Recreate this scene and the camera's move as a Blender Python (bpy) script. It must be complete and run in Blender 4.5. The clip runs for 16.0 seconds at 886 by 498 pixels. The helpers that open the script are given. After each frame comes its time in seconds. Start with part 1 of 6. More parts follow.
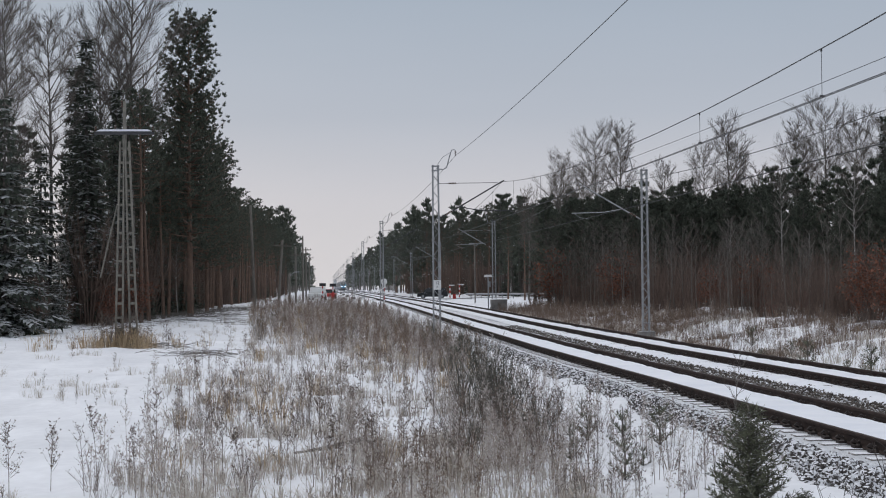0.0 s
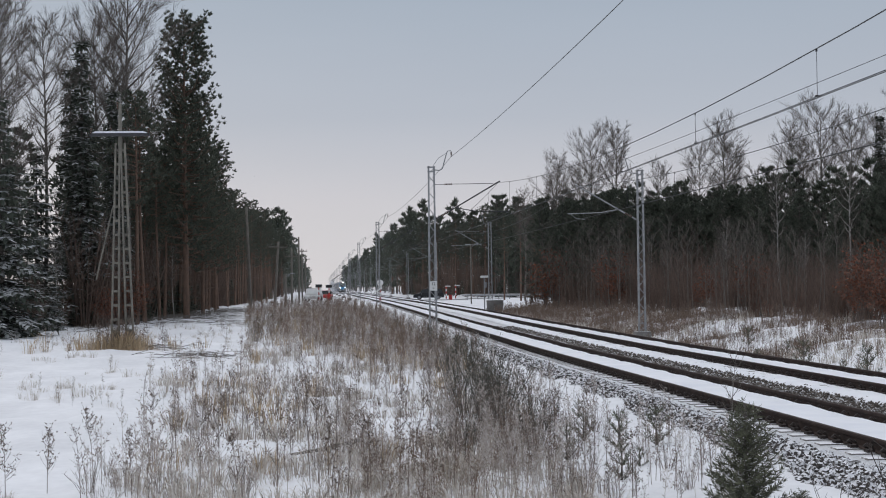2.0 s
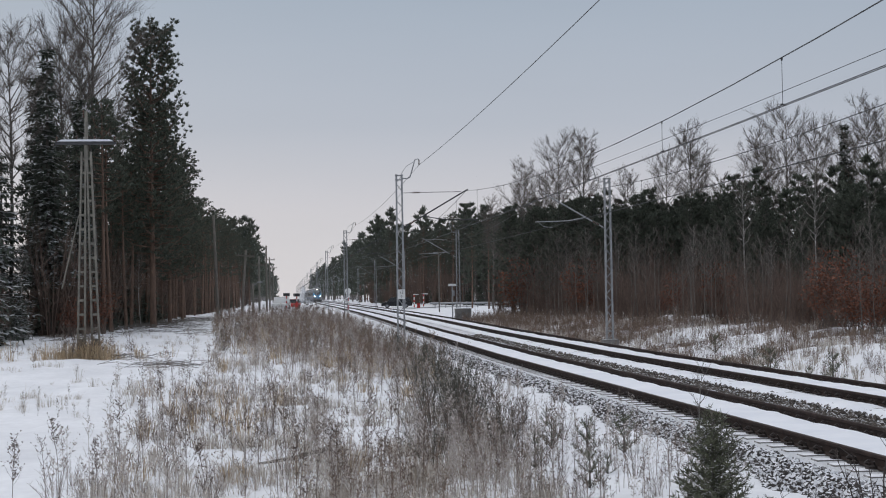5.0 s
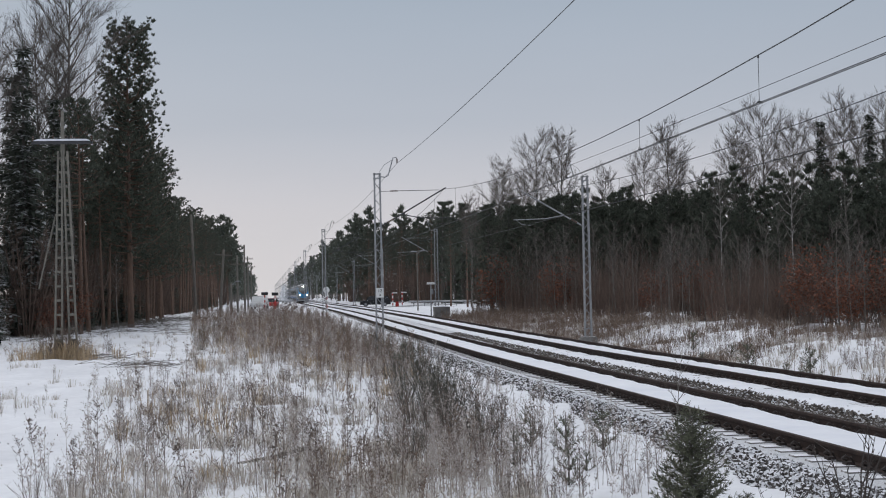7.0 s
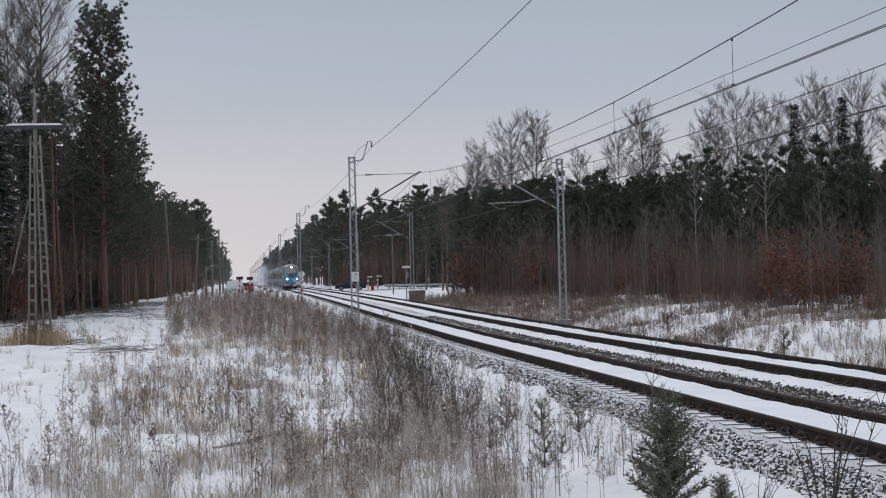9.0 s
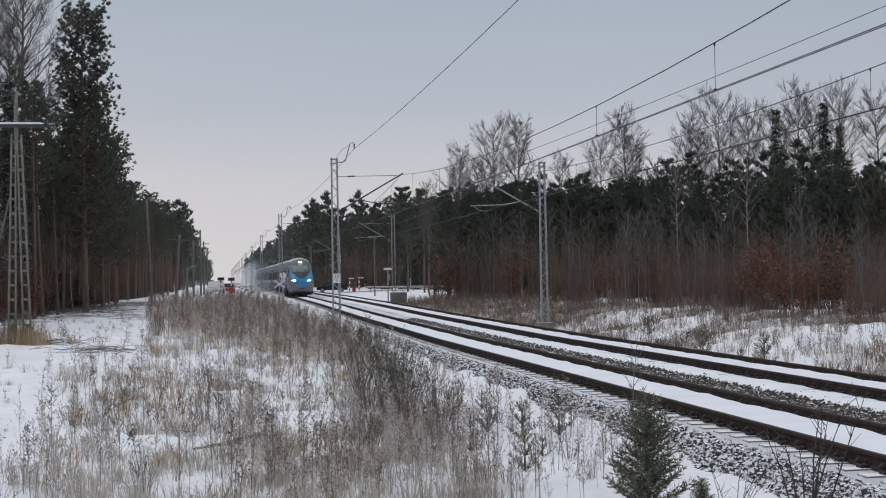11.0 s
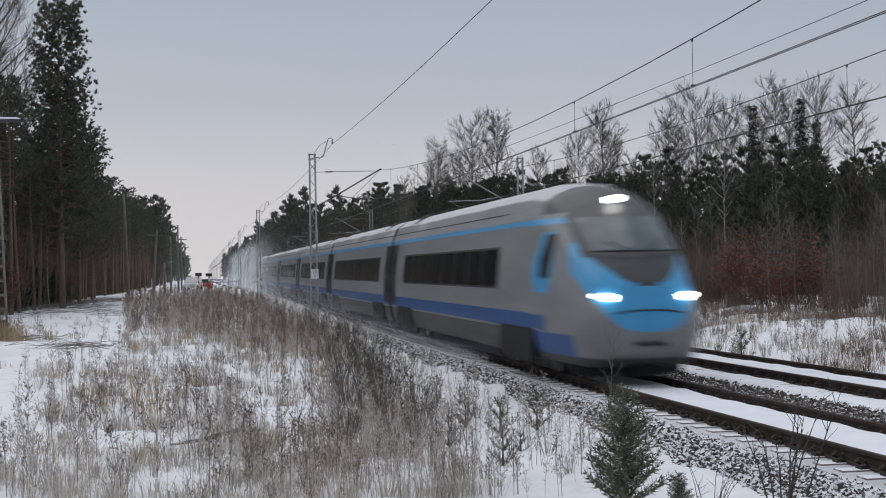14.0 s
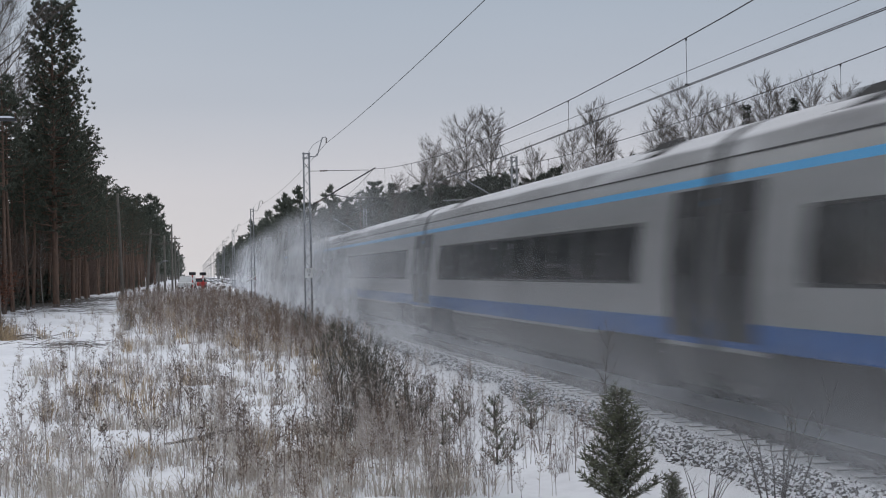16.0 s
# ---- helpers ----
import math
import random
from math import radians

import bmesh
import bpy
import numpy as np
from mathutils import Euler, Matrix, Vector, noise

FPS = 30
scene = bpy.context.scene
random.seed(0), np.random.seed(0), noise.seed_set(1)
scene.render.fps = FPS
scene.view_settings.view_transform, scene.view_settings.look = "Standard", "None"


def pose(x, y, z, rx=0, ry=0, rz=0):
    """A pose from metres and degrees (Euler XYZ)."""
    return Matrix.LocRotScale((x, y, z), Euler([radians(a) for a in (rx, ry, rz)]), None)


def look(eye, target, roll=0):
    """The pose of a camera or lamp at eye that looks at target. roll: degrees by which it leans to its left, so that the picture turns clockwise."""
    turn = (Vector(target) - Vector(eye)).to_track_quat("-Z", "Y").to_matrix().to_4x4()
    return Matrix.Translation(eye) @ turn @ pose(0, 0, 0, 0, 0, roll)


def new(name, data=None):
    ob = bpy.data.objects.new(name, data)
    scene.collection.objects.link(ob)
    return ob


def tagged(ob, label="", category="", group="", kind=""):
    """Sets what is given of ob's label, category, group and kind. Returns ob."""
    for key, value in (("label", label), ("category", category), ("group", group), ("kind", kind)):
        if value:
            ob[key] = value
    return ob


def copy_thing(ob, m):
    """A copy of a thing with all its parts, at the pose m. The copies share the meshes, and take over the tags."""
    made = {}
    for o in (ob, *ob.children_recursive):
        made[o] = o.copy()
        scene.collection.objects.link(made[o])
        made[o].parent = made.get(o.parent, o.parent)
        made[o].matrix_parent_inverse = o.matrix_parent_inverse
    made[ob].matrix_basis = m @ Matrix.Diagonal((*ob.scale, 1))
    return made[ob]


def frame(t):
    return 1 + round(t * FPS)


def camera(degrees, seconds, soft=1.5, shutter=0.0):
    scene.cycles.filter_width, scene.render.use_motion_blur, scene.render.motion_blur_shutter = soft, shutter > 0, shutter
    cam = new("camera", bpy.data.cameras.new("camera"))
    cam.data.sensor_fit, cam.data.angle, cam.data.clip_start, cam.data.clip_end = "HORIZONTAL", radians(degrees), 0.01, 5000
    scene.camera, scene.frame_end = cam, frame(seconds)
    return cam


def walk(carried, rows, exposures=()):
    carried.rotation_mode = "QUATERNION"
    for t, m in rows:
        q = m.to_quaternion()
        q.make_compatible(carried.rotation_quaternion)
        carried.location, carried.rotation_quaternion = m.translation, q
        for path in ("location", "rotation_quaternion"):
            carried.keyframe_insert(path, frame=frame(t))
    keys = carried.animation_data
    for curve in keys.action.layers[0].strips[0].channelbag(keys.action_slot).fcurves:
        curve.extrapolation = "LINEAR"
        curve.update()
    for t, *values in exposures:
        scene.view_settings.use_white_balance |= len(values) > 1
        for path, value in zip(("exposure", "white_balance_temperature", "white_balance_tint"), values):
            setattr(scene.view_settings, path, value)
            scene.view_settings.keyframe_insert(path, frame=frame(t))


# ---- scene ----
# ---------------------------------------------------------------- camera
EYE_Z = 2.15
cam = camera(34.8, 16.0, soft=1.05, shutter=0.65)
PATH = [  # seconds, yaw, pitch, roll
    (0.0, -4.819, 1.529, 0.600), (0.5, -4.795, 1.415, 0.996), (1.0, -4.824, 1.351, 1.071), (1.5, -4.857, 1.458, 0.779),
    (2.0, -4.974, 1.564, 0.764), (2.5, -5.076, 1.603, 0.793), (3.0, -5.155, 1.661, 0.796), (3.5, -5.236, 1.817, 0.905),
    (4.0, -5.587, 1.849, 0.960), (6.5, -6.936, 1.909, 1.017), (7.0, -7.140, 1.797, 1.179), (7.5, -7.332, 1.760, 1.323),
    (8.0, -7.551, 1.509, 1.361), (8.5, -7.885, 1.262, 1.373), (9.0, -8.140, 1.110, 1.427), (9.5, -8.337, 1.014, 1.422),
    (10.0, -8.569, 1.145, 1.288), (12.5, -9.084, 1.189, 0.964), (13.0, -9.265, 1.141, 1.110), (13.5, -9.584, 1.046, 1.108),
    (14.0, -9.767, 0.987, 1.051), (14.5, -9.857, 0.941, 1.150), (15.0, -9.849, 0.883, 1.063), (15.5, -9.918, 0.865, 1.016),
    (16.0, -10.005, 0.943, 1.066),
]

walk(cam, [(t, pose(0, 0, EYE_Z, 90 + p, r, y)) for t, y, p, r in PATH], exposures=[(0.0, 0.0), (16.0, 0.0)])

# ---------------------------------------------------------------- world and sun: an overcast winter noon
SUN_ELEV, SUN_ROT = radians(16), radians(-25)
world = bpy.data.worlds.new("winter_sky")
scene.world = world
world.use_nodes = True
wn, wl = world.node_tree.nodes, world.node_tree.links
wn.clear()
w_out = wn.new("ShaderNodeOutputWorld")
w_bg = wn.new("ShaderNodeBackground")
w_bg.inputs["Strength"].default_value = 1.0
w_sky = wn.new("ShaderNodeTexSky")
w_sky.sky_type, w_sky.sun_disc = "NISHITA", False
w_sky.sun_elevation, w_sky.sun_rotation = SUN_ELEV, SUN_ROT
w_mul = wn.new("ShaderNodeVectorMath")
w_mul.operation = "SCALE"
w_mul.inputs["Scale"].default_value = 0.07
w_co = wn.new("ShaderNodeTexCoord")
w_sep = wn.new("ShaderNodeSeparateXYZ")
w_ramp = wn.new("ShaderNodeValToRGB")
cr = w_ramp.color_ramp
cr.elements[0].position, cr.elements[0].color = 0.0, (0.66, 0.65, 0.68, 1)
cr.elements[1].position, cr.elements[1].color = 1.0, (0.76, 0.80, 0.89, 1)
for p_, c_ in ((0.06, (0.60, 0.595, 0.64, 1)), (0.12, (0.46, 0.495, 0.566, 1)), (0.22, (0.366, 0.43, 0.516, 1)), (0.32, (0.39, 0.45, 0.531, 1)), (0.55, (0.58, 0.625, 0.71, 1))):
    el = cr.elements.new(p_)
    el.color = c_
w_no = wn.new("ShaderNodeTexNoise")
w_no.inputs["Scale"].default_value = 2.2
w_no.inputs["Detail"].default_value = 5
w_map = wn.new("ShaderNodeMapping")
w_map.inputs["Scale"].default_value = (1, 1, 4.5)
w_mr = wn.new("ShaderNodeMapRange")
w_mr.inputs["To Min"].default_value, w_mr.inputs["To Max"].default_value = 0.93, 1.07
w_cl = wn.new("ShaderNodeVectorMath")
w_cl.operation = "SCALE"
w_mix = wn.new("ShaderNodeMix")
w_mix.data_type = "RGBA"
w_mix.inputs[0].default_value = 0.96
wl.new(w_sky.outputs[0], w_mul.inputs[0])
wl.new(w_co.outputs["Generated"], w_sep.inputs[0])
wl.new(w_sep.outputs["Z"], w_ramp.inputs[0])
wl.new(w_co.outputs["Generated"], w_map.inputs[0])
wl.new(w_map.outputs[0], w_no.inputs["Vector"])
wl.new(w_no.outputs["Fac"], w_mr.inputs["Value"])
wl.new(w_ramp.outputs[0], w_cl.inputs[0])
wl.new(w_mr.outputs[0], w_cl.inputs["Scale"])
wl.new(w_mul.outputs[0], w_mix.inputs[6])
wl.new(w_cl.outputs[0], w_mix.inputs[7])
wl.new(w_mix.outputs[2], w_bg.inputs["Color"])
wl.new(w_bg.outputs[0], w_out.inputs[0])

sun = new("sun", bpy.data.lights.new("sun", "SUN"))
sun.data.energy, sun.data.angle, sun.data.color = 0.9, radians(70), (1.0, 0.95, 0.90)
sun.matrix_basis = look((0, 0, 50), (math.sin(SUN_ROT) * -60, math.cos(SUN_ROT) * -60, 50 - 60 * math.tan(radians(52))))

# ---------------------------------------------------------------- materials
def mat(name, base, dark=None, rough=0.7, metal=0.0, scale=6.0, bump=0.15, snow=0.0, snow_from=0.55, fine=0.35, spec=0.5, rnd=0.0, stretch=(1, 1, 1)):
    """A surface with variation at two scales; snow: how far snow covers what faces up."""
    m = bpy.data.materials.new(name)
    m.use_nodes = True
    n, l = m.node_tree.nodes, m.node_tree.links
    b = n["Principled BSDF"]
    b.inputs["Roughness"].default_value, b.inputs["Metallic"].default_value = rough, metal
    b.inputs["Specular IOR Level"].default_value = spec
    dark = dark or tuple(c * 0.6 for c in base)
    co = n.new("ShaderNodeTexCoord")
    mp = n.new("ShaderNodeMapping")
    mp.inputs["Scale"].default_value = stretch
    l.new(co.outputs["Object"], mp.inputs[0])
    n1, n2 = n.new("ShaderNodeTexNoise"), n.new("ShaderNodeTexNoise")
    n1.inputs["Scale"].default_value, n1.inputs["Detail"].default_value = scale, 6
    n2.inputs["Scale"].default_value, n2.inputs["Detail"].default_value = scale * 9, 4
    l.new(mp.outputs[0], n1.inputs["Vector"])
    l.new(mp.outputs[0], n2.inputs["Vector"])
    add = n.new("ShaderNodeMath")
    add.operation = "MULTIPLY_ADD"
    add.inputs[1].default_value = fine
    l.new(n2.outputs["Fac"], add.inputs[0])
    l.new(n1.outputs["Fac"], add.inputs[2])
    fac = add.outputs[0]
    if rnd:
        geo0 = n.new("ShaderNodeNewGeometry")
        ad2 = n.new("ShaderNodeMath")
        ad2.operation = "MULTIPLY_ADD"
        ad2.inputs[1].default_value = rnd
        l.new(geo0.outputs["Random Per Island"], ad2.inputs[0])
        l.new(fac, ad2.inputs[2])
        fac = ad2.outputs[0]
    mr = n.new("ShaderNodeMapRange")
    mr.inputs["From Min"].default_value = 0.35 + fine * 0.3 + rnd * 0.2
    mr.inputs["From Max"].default_value = 0.65 + fine * 0.7 + rnd * 0.8
    l.new(fac, mr.inputs["Value"])
    mx = n.new("ShaderNodeMix")
    mx.data_type = "RGBA"
    mx.inputs[6].default_value, mx.inputs[7].default_value = (*dark, 1), (*base, 1)
    l.new(mr.outputs[0], mx.inputs[0])
    col = mx.outputs[2]
    if snow:
        geo = n.new("ShaderNodeNewGeometry")
        sp = n.new("ShaderNodeSeparateXYZ")
        l.new(geo.outputs["Normal"], sp.inputs[0])
        ad = n.new("ShaderNodeMath")
        ad.operation = "MULTIPLY_ADD"
        ad.inputs[1].default_value = 0.9
        l.new(n1.outputs["Fac"], ad.inputs[0])
        l.new(sp.outputs["Z"], ad.inputs[2])
        m2 = n.new("ShaderNodeMapRange")
        m2.inputs["From Min"].default_value, m2.inputs["From Max"].default_value = snow_from + 0.42, snow_from + 0.62
        m2.inputs["To Max"].default_value = snow
        l.new(ad.outputs[0], m2.inputs["Value"])
        ms = n.new("ShaderNodeMix")
        ms.data_type = "RGBA"
        ms.inputs[7].default_value = (0.80, 0.81, 0.84, 1)
        l.new(m2.outputs[0], ms.inputs[0])
        l.new(col, ms.inputs[6])
        col = ms.outputs[2]
    l.new(col, b.inputs["Base Color"])
    if bump:
        bp = n.new("ShaderNodeBump")
        bp.inputs["Strength"].default_value, bp.inputs["Distance"].default_value = bump, 0.05
        l.new(add.outputs[0], bp.inputs["Height"])
        l.new(bp.outputs[0], b.inputs["Normal"])
    return m


def glow(name, colour, strength):
    m = bpy.data.materials.new(name)
    m.use_nodes = True
    b = m.node_tree.nodes["Principled BSDF"]
    b.inputs["Base Color"].default_value = (*colour, 1)
    b.inputs["Emission Color"].default_value = (*colour, 1)
    b.inputs["Emission Strength"].default_value = strength
    return m


SNOW = mat("snow", (0.82, 0.83, 0.86), (0.70, 0.72, 0.77), 0.6, scale=0.8, bump=0.5, spec=0.3)
SNOW_GROUND = mat("snow_ground", (0.82, 0.83, 0.86), (0.66, 0.67, 0.70), 0.65, scale=0.5, bump=0.6, spec=0.3, fine=0.5)
BALLAST = mat("ballast", (0.15, 0.135, 0.125), (0.04, 0.037, 0.035), 0.9, scale=9, bump=1.0, snow=0.9, snow_from=0.50, fine=0.7)
STONE = mat("stone", (0.13, 0.115, 0.105), (0.03, 0.027, 0.026), 0.9, scale=6, bump=0.3, snow=0.9, snow_from=0.34, rnd=0.5)
RAIL = mat("rail_steel", (0.055, 0.036, 0.030), (0.024, 0.017, 0.015), 0.85, 0.0, spec=0.2, scale=5, bump=0.2)
CLIP = mat("clip_steel", (0.05, 0.038, 0.034), None, 0.6, 0.5, scale=20)
CONCRETE = mat("concrete", (0.24, 0.23, 0.215), (0.13, 0.125, 0.12), 0.9, scale=3, bump=0.3, snow=0.5, snow_from=0.5)
POLE_CONCRETE = mat("pole_concrete", (0.235, 0.22, 0.185), (0.12, 0.115, 0.10), 0.95, scale=3, bump=0.3, snow=0.5, snow_from=0.5)
GALV = mat("galvanised_steel", (0.36, 0.37, 0.38), (0.22, 0.225, 0.235), 0.55, 0.35, scale=4, bump=0.05)
WIRE = mat("wire", (0.05, 0.05, 0.055), None, 0.5, 0.5, scale=10, bump=0)
DARK_STEEL = mat("dark_steel", (0.07, 0.07, 0.075), None, 0.5, 0.4, scale=6, bump=0.1)
PORCELAIN = mat("insulator_brown", (0.09, 0.05, 0.035), None, 0.25, scale=10, bump=0)
WOOD_GREY = mat("weathered_wood", (0.20, 0.18, 0.155), (0.10, 0.09, 0.08), 0.9, scale=3, stretch=(6, 6, 1), bump=0.4)
PINE_BARK = mat("pine_bark", (0.21, 0.132, 0.093), (0.10, 0.07, 0.056), 0.95, scale=4, bump=0.8, stretch=(2, 2, 0.6))
BARK_DARK = mat("dark_bark", (0.17, 0.15, 0.132), (0.085, 0.076, 0.07), 0.95, scale=4, bump=0.8, stretch=(2, 2, 0.6))
DARK_BARK_SHRUB = mat("shrub_bark", (0.075, 0.06, 0.052), (0.04, 0.033, 0.03), 0.9, scale=5, bump=0.2)
BARK_GREY = mat("grey_bark", (0.21, 0.19, 0.168), (0.10, 0.09, 0.082), 0.95, scale=3, bump=0.6, stretch=(2, 2, 0.5))
BIRCH_BARK = mat("birch_bark", (0.50, 0.48, 0.45), (0.12, 0.11, 0.10), 0.85, scale=2.5, bump=0.3, stretch=(1, 1, 2.5))
SCRUB = mat("brown_scrub", (0.20, 0.145, 0.118), (0.10, 0.074, 0.062), 0.9, scale=1.2, bump=0, rnd=0.8, spec=0.2)
TWIG = mat("twig", (0.155, 0.13, 0.114), (0.085, 0.073, 0.066), 0.9, scale=2, bump=0)
NEEDLE = mat("pine_needles", (0.135, 0.148, 0.112), (0.062, 0.073, 0.060), 0.75, scale=0.7, bump=0, rnd=0.8, spec=0.2)
NEEDLE_SNOW = mat("snowy_needles", (0.12, 0.135, 0.105), (0.058, 0.070, 0.058), 0.75, scale=0.9, bump=0, rnd=0.6, snow=0.5, snow_from=0.78, spec=0.2)
NEEDLE_YOUNG = mat("young_needles", (0.17, 0.175, 0.115), (0.065, 0.07, 0.05), 0.7, scale=3, bump=0, rnd=0.8, snow=0.5, snow_from=0.75, spec=0.2)
RED_LEAF = mat("withered_beech_leaves", (0.24, 0.10, 0.062), (0.11, 0.052, 0.037), 0.8, scale=2, bump=0, rnd=0.9, spec=0.2)
GRASS = mat("dry_grass", (0.56, 0.43, 0.28), (0.33, 0.25, 0.165), 0.85, scale=1.2, bump=0, rnd=0.9, spec=0.2)
FROST_GRASS = mat("frosted_grass", (0.68, 0.65, 0.61), (0.40, 0.34, 0.28), 0.85, scale=1.5, bump=0, rnd=0.9, spec=0.2)
WEED = mat("dry_weeds", (0.24, 0.19, 0.16), (0.11, 0.088, 0.077), 0.9, scale=1.5, bump=0, rnd=0.9, spec=0.2)
FROST_WEED = mat("frosted_weeds", (0.62, 0.58, 0.55), (0.30, 0.25, 0.22), 0.9, scale=1.5, bump=0, rnd=0.9, spec=0.2)
BROOM = mat("broom_green", (0.115, 0.11, 0.09), (0.055, 0.055, 0.046), 0.85, scale=2, bump=0, rnd=0.8, spec=0.2)
FOREST_FLOOR = mat("forest_litter", (0.15, 0.115, 0.088), (0.07, 0.056, 0.046), 0.95, scale=1.0, bump=0.6, snow=0.4, snow_from=0.55)
ASPHALT = mat("snowy_asphalt", (0.40, 0.40, 0.42), (0.07, 0.07, 0.075), 0.85, scale=0.7, bump=0.3, stretch=(0.3, 2, 1))
WHITE = mat("white_paint", (0.78, 0.78, 0.77), (0.62, 0.62, 0.61), 0.5, scale=3, bump=0.03)
BLACK = mat("black_paint", (0.02, 0.02, 0.022), None, 0.5, scale=3, bump=0)
RED = mat("red_paint", (0.52, 0.03, 0.025), None, 0.4, scale=3, bump=0)
CAR_DARK = mat("dark_car_paint", (0.03, 0.032, 0.036), None, 0.25, 0.2, scale=3, bump=0)
CAR_GLASS = mat("car_glass", (0.015, 0.017, 0.02), None, 0.08, scale=3, bump=0)
T_SILVER = mat("train_silver", (0.195, 0.197, 0.20), (0.13, 0.131, 0.133), 0.40, 0.0, scale=0.9, bump=0.02, stretch=(1, 0.3, 1))
T_ROOF = mat("train_roof", (0.23, 0.235, 0.24), (0.14, 0.14, 0.145), 0.6, 0.0, scale=0.9, bump=0.05, snow=0.45, snow_from=0.45, stretch=(1, 0.3, 1))
T_HELMET = mat("train_dark_front", (0.034, 0.038, 0.043), (0.022, 0.024, 0.028), 0.5, 0.0, scale=1.5, bump=0.02)
T_BLUE = mat("train_light_blue", (0.04, 0.29, 0.55), (0.036, 0.24, 0.46), 0.32, scale=1.5, bump=0.01)
T_DEEP = mat("train_deep_blue", (0.004, 0.064, 0.225), (0.010, 0.058, 0.17), 0.5, spec=0.25, scale=1.2, bump=0.02, stretch=(1, 0.3, 1))
T_GLASS = mat("train_glass", (0.010, 0.012, 0.014), None, 0.10, spec=0.3, scale=2, bump=0)
T_WIND = mat("train_windscreen", (0.06, 0.088, 0.098), (0.04, 0.06, 0.068), 0.08, scale=2, bump=0)
T_SKIRT = mat("train_skirt", (0.055, 0.054, 0.052), (0.03, 0.029, 0.028), 0.7, 0.1, scale=1.2, bump=0.08, snow=0.2, snow_from=0.3, stretch=(1, 0.3, 1))
T_DARK = mat("train_underframe", (0.014, 0.014, 0.015), None, 0.8, 0.0, spec=0.2, scale=4, bump=0.2)
T_BELLOWS = mat("bellows_fabric", (0.075, 0.077, 0.08), (0.045, 0.046, 0.048), 0.85, scale=3, bump=0.2, stretch=(1, 6, 1))
T_RUBBER = mat("rubber", (0.022, 0.022, 0.024), None, 0.75, scale=6, bump=0.1)
LAMP = glow("lamp_white", (1.0, 0.98, 0.94), 9.0)
T_DOOR = mat("train_door", (0.018, 0.019, 0.021), (0.012, 0.012, 0.013), 0.6, spec=0.2, scale=1.5, bump=0.02)
STONE_BROWN = mat("brown_stone", (0.15, 0.125, 0.105), (0.05, 0.042, 0.037), 0.9, scale=6, bump=0.3, snow=0.5, snow_from=0.75, rnd=0.6)
BROWN_BRUSH = mat("brown_brush", (0.27, 0.20, 0.155), (0.12, 0.09, 0.075), 0.9, scale=1.5, bump=0, rnd=0.9, spec=0.2)
SLEEPER = mat("sleeper_concrete", (0.26, 0.245, 0.23), (0.14, 0.13, 0.122), 0.9, scale=3, bump=0.3, snow=0.92, snow_from=0.42)

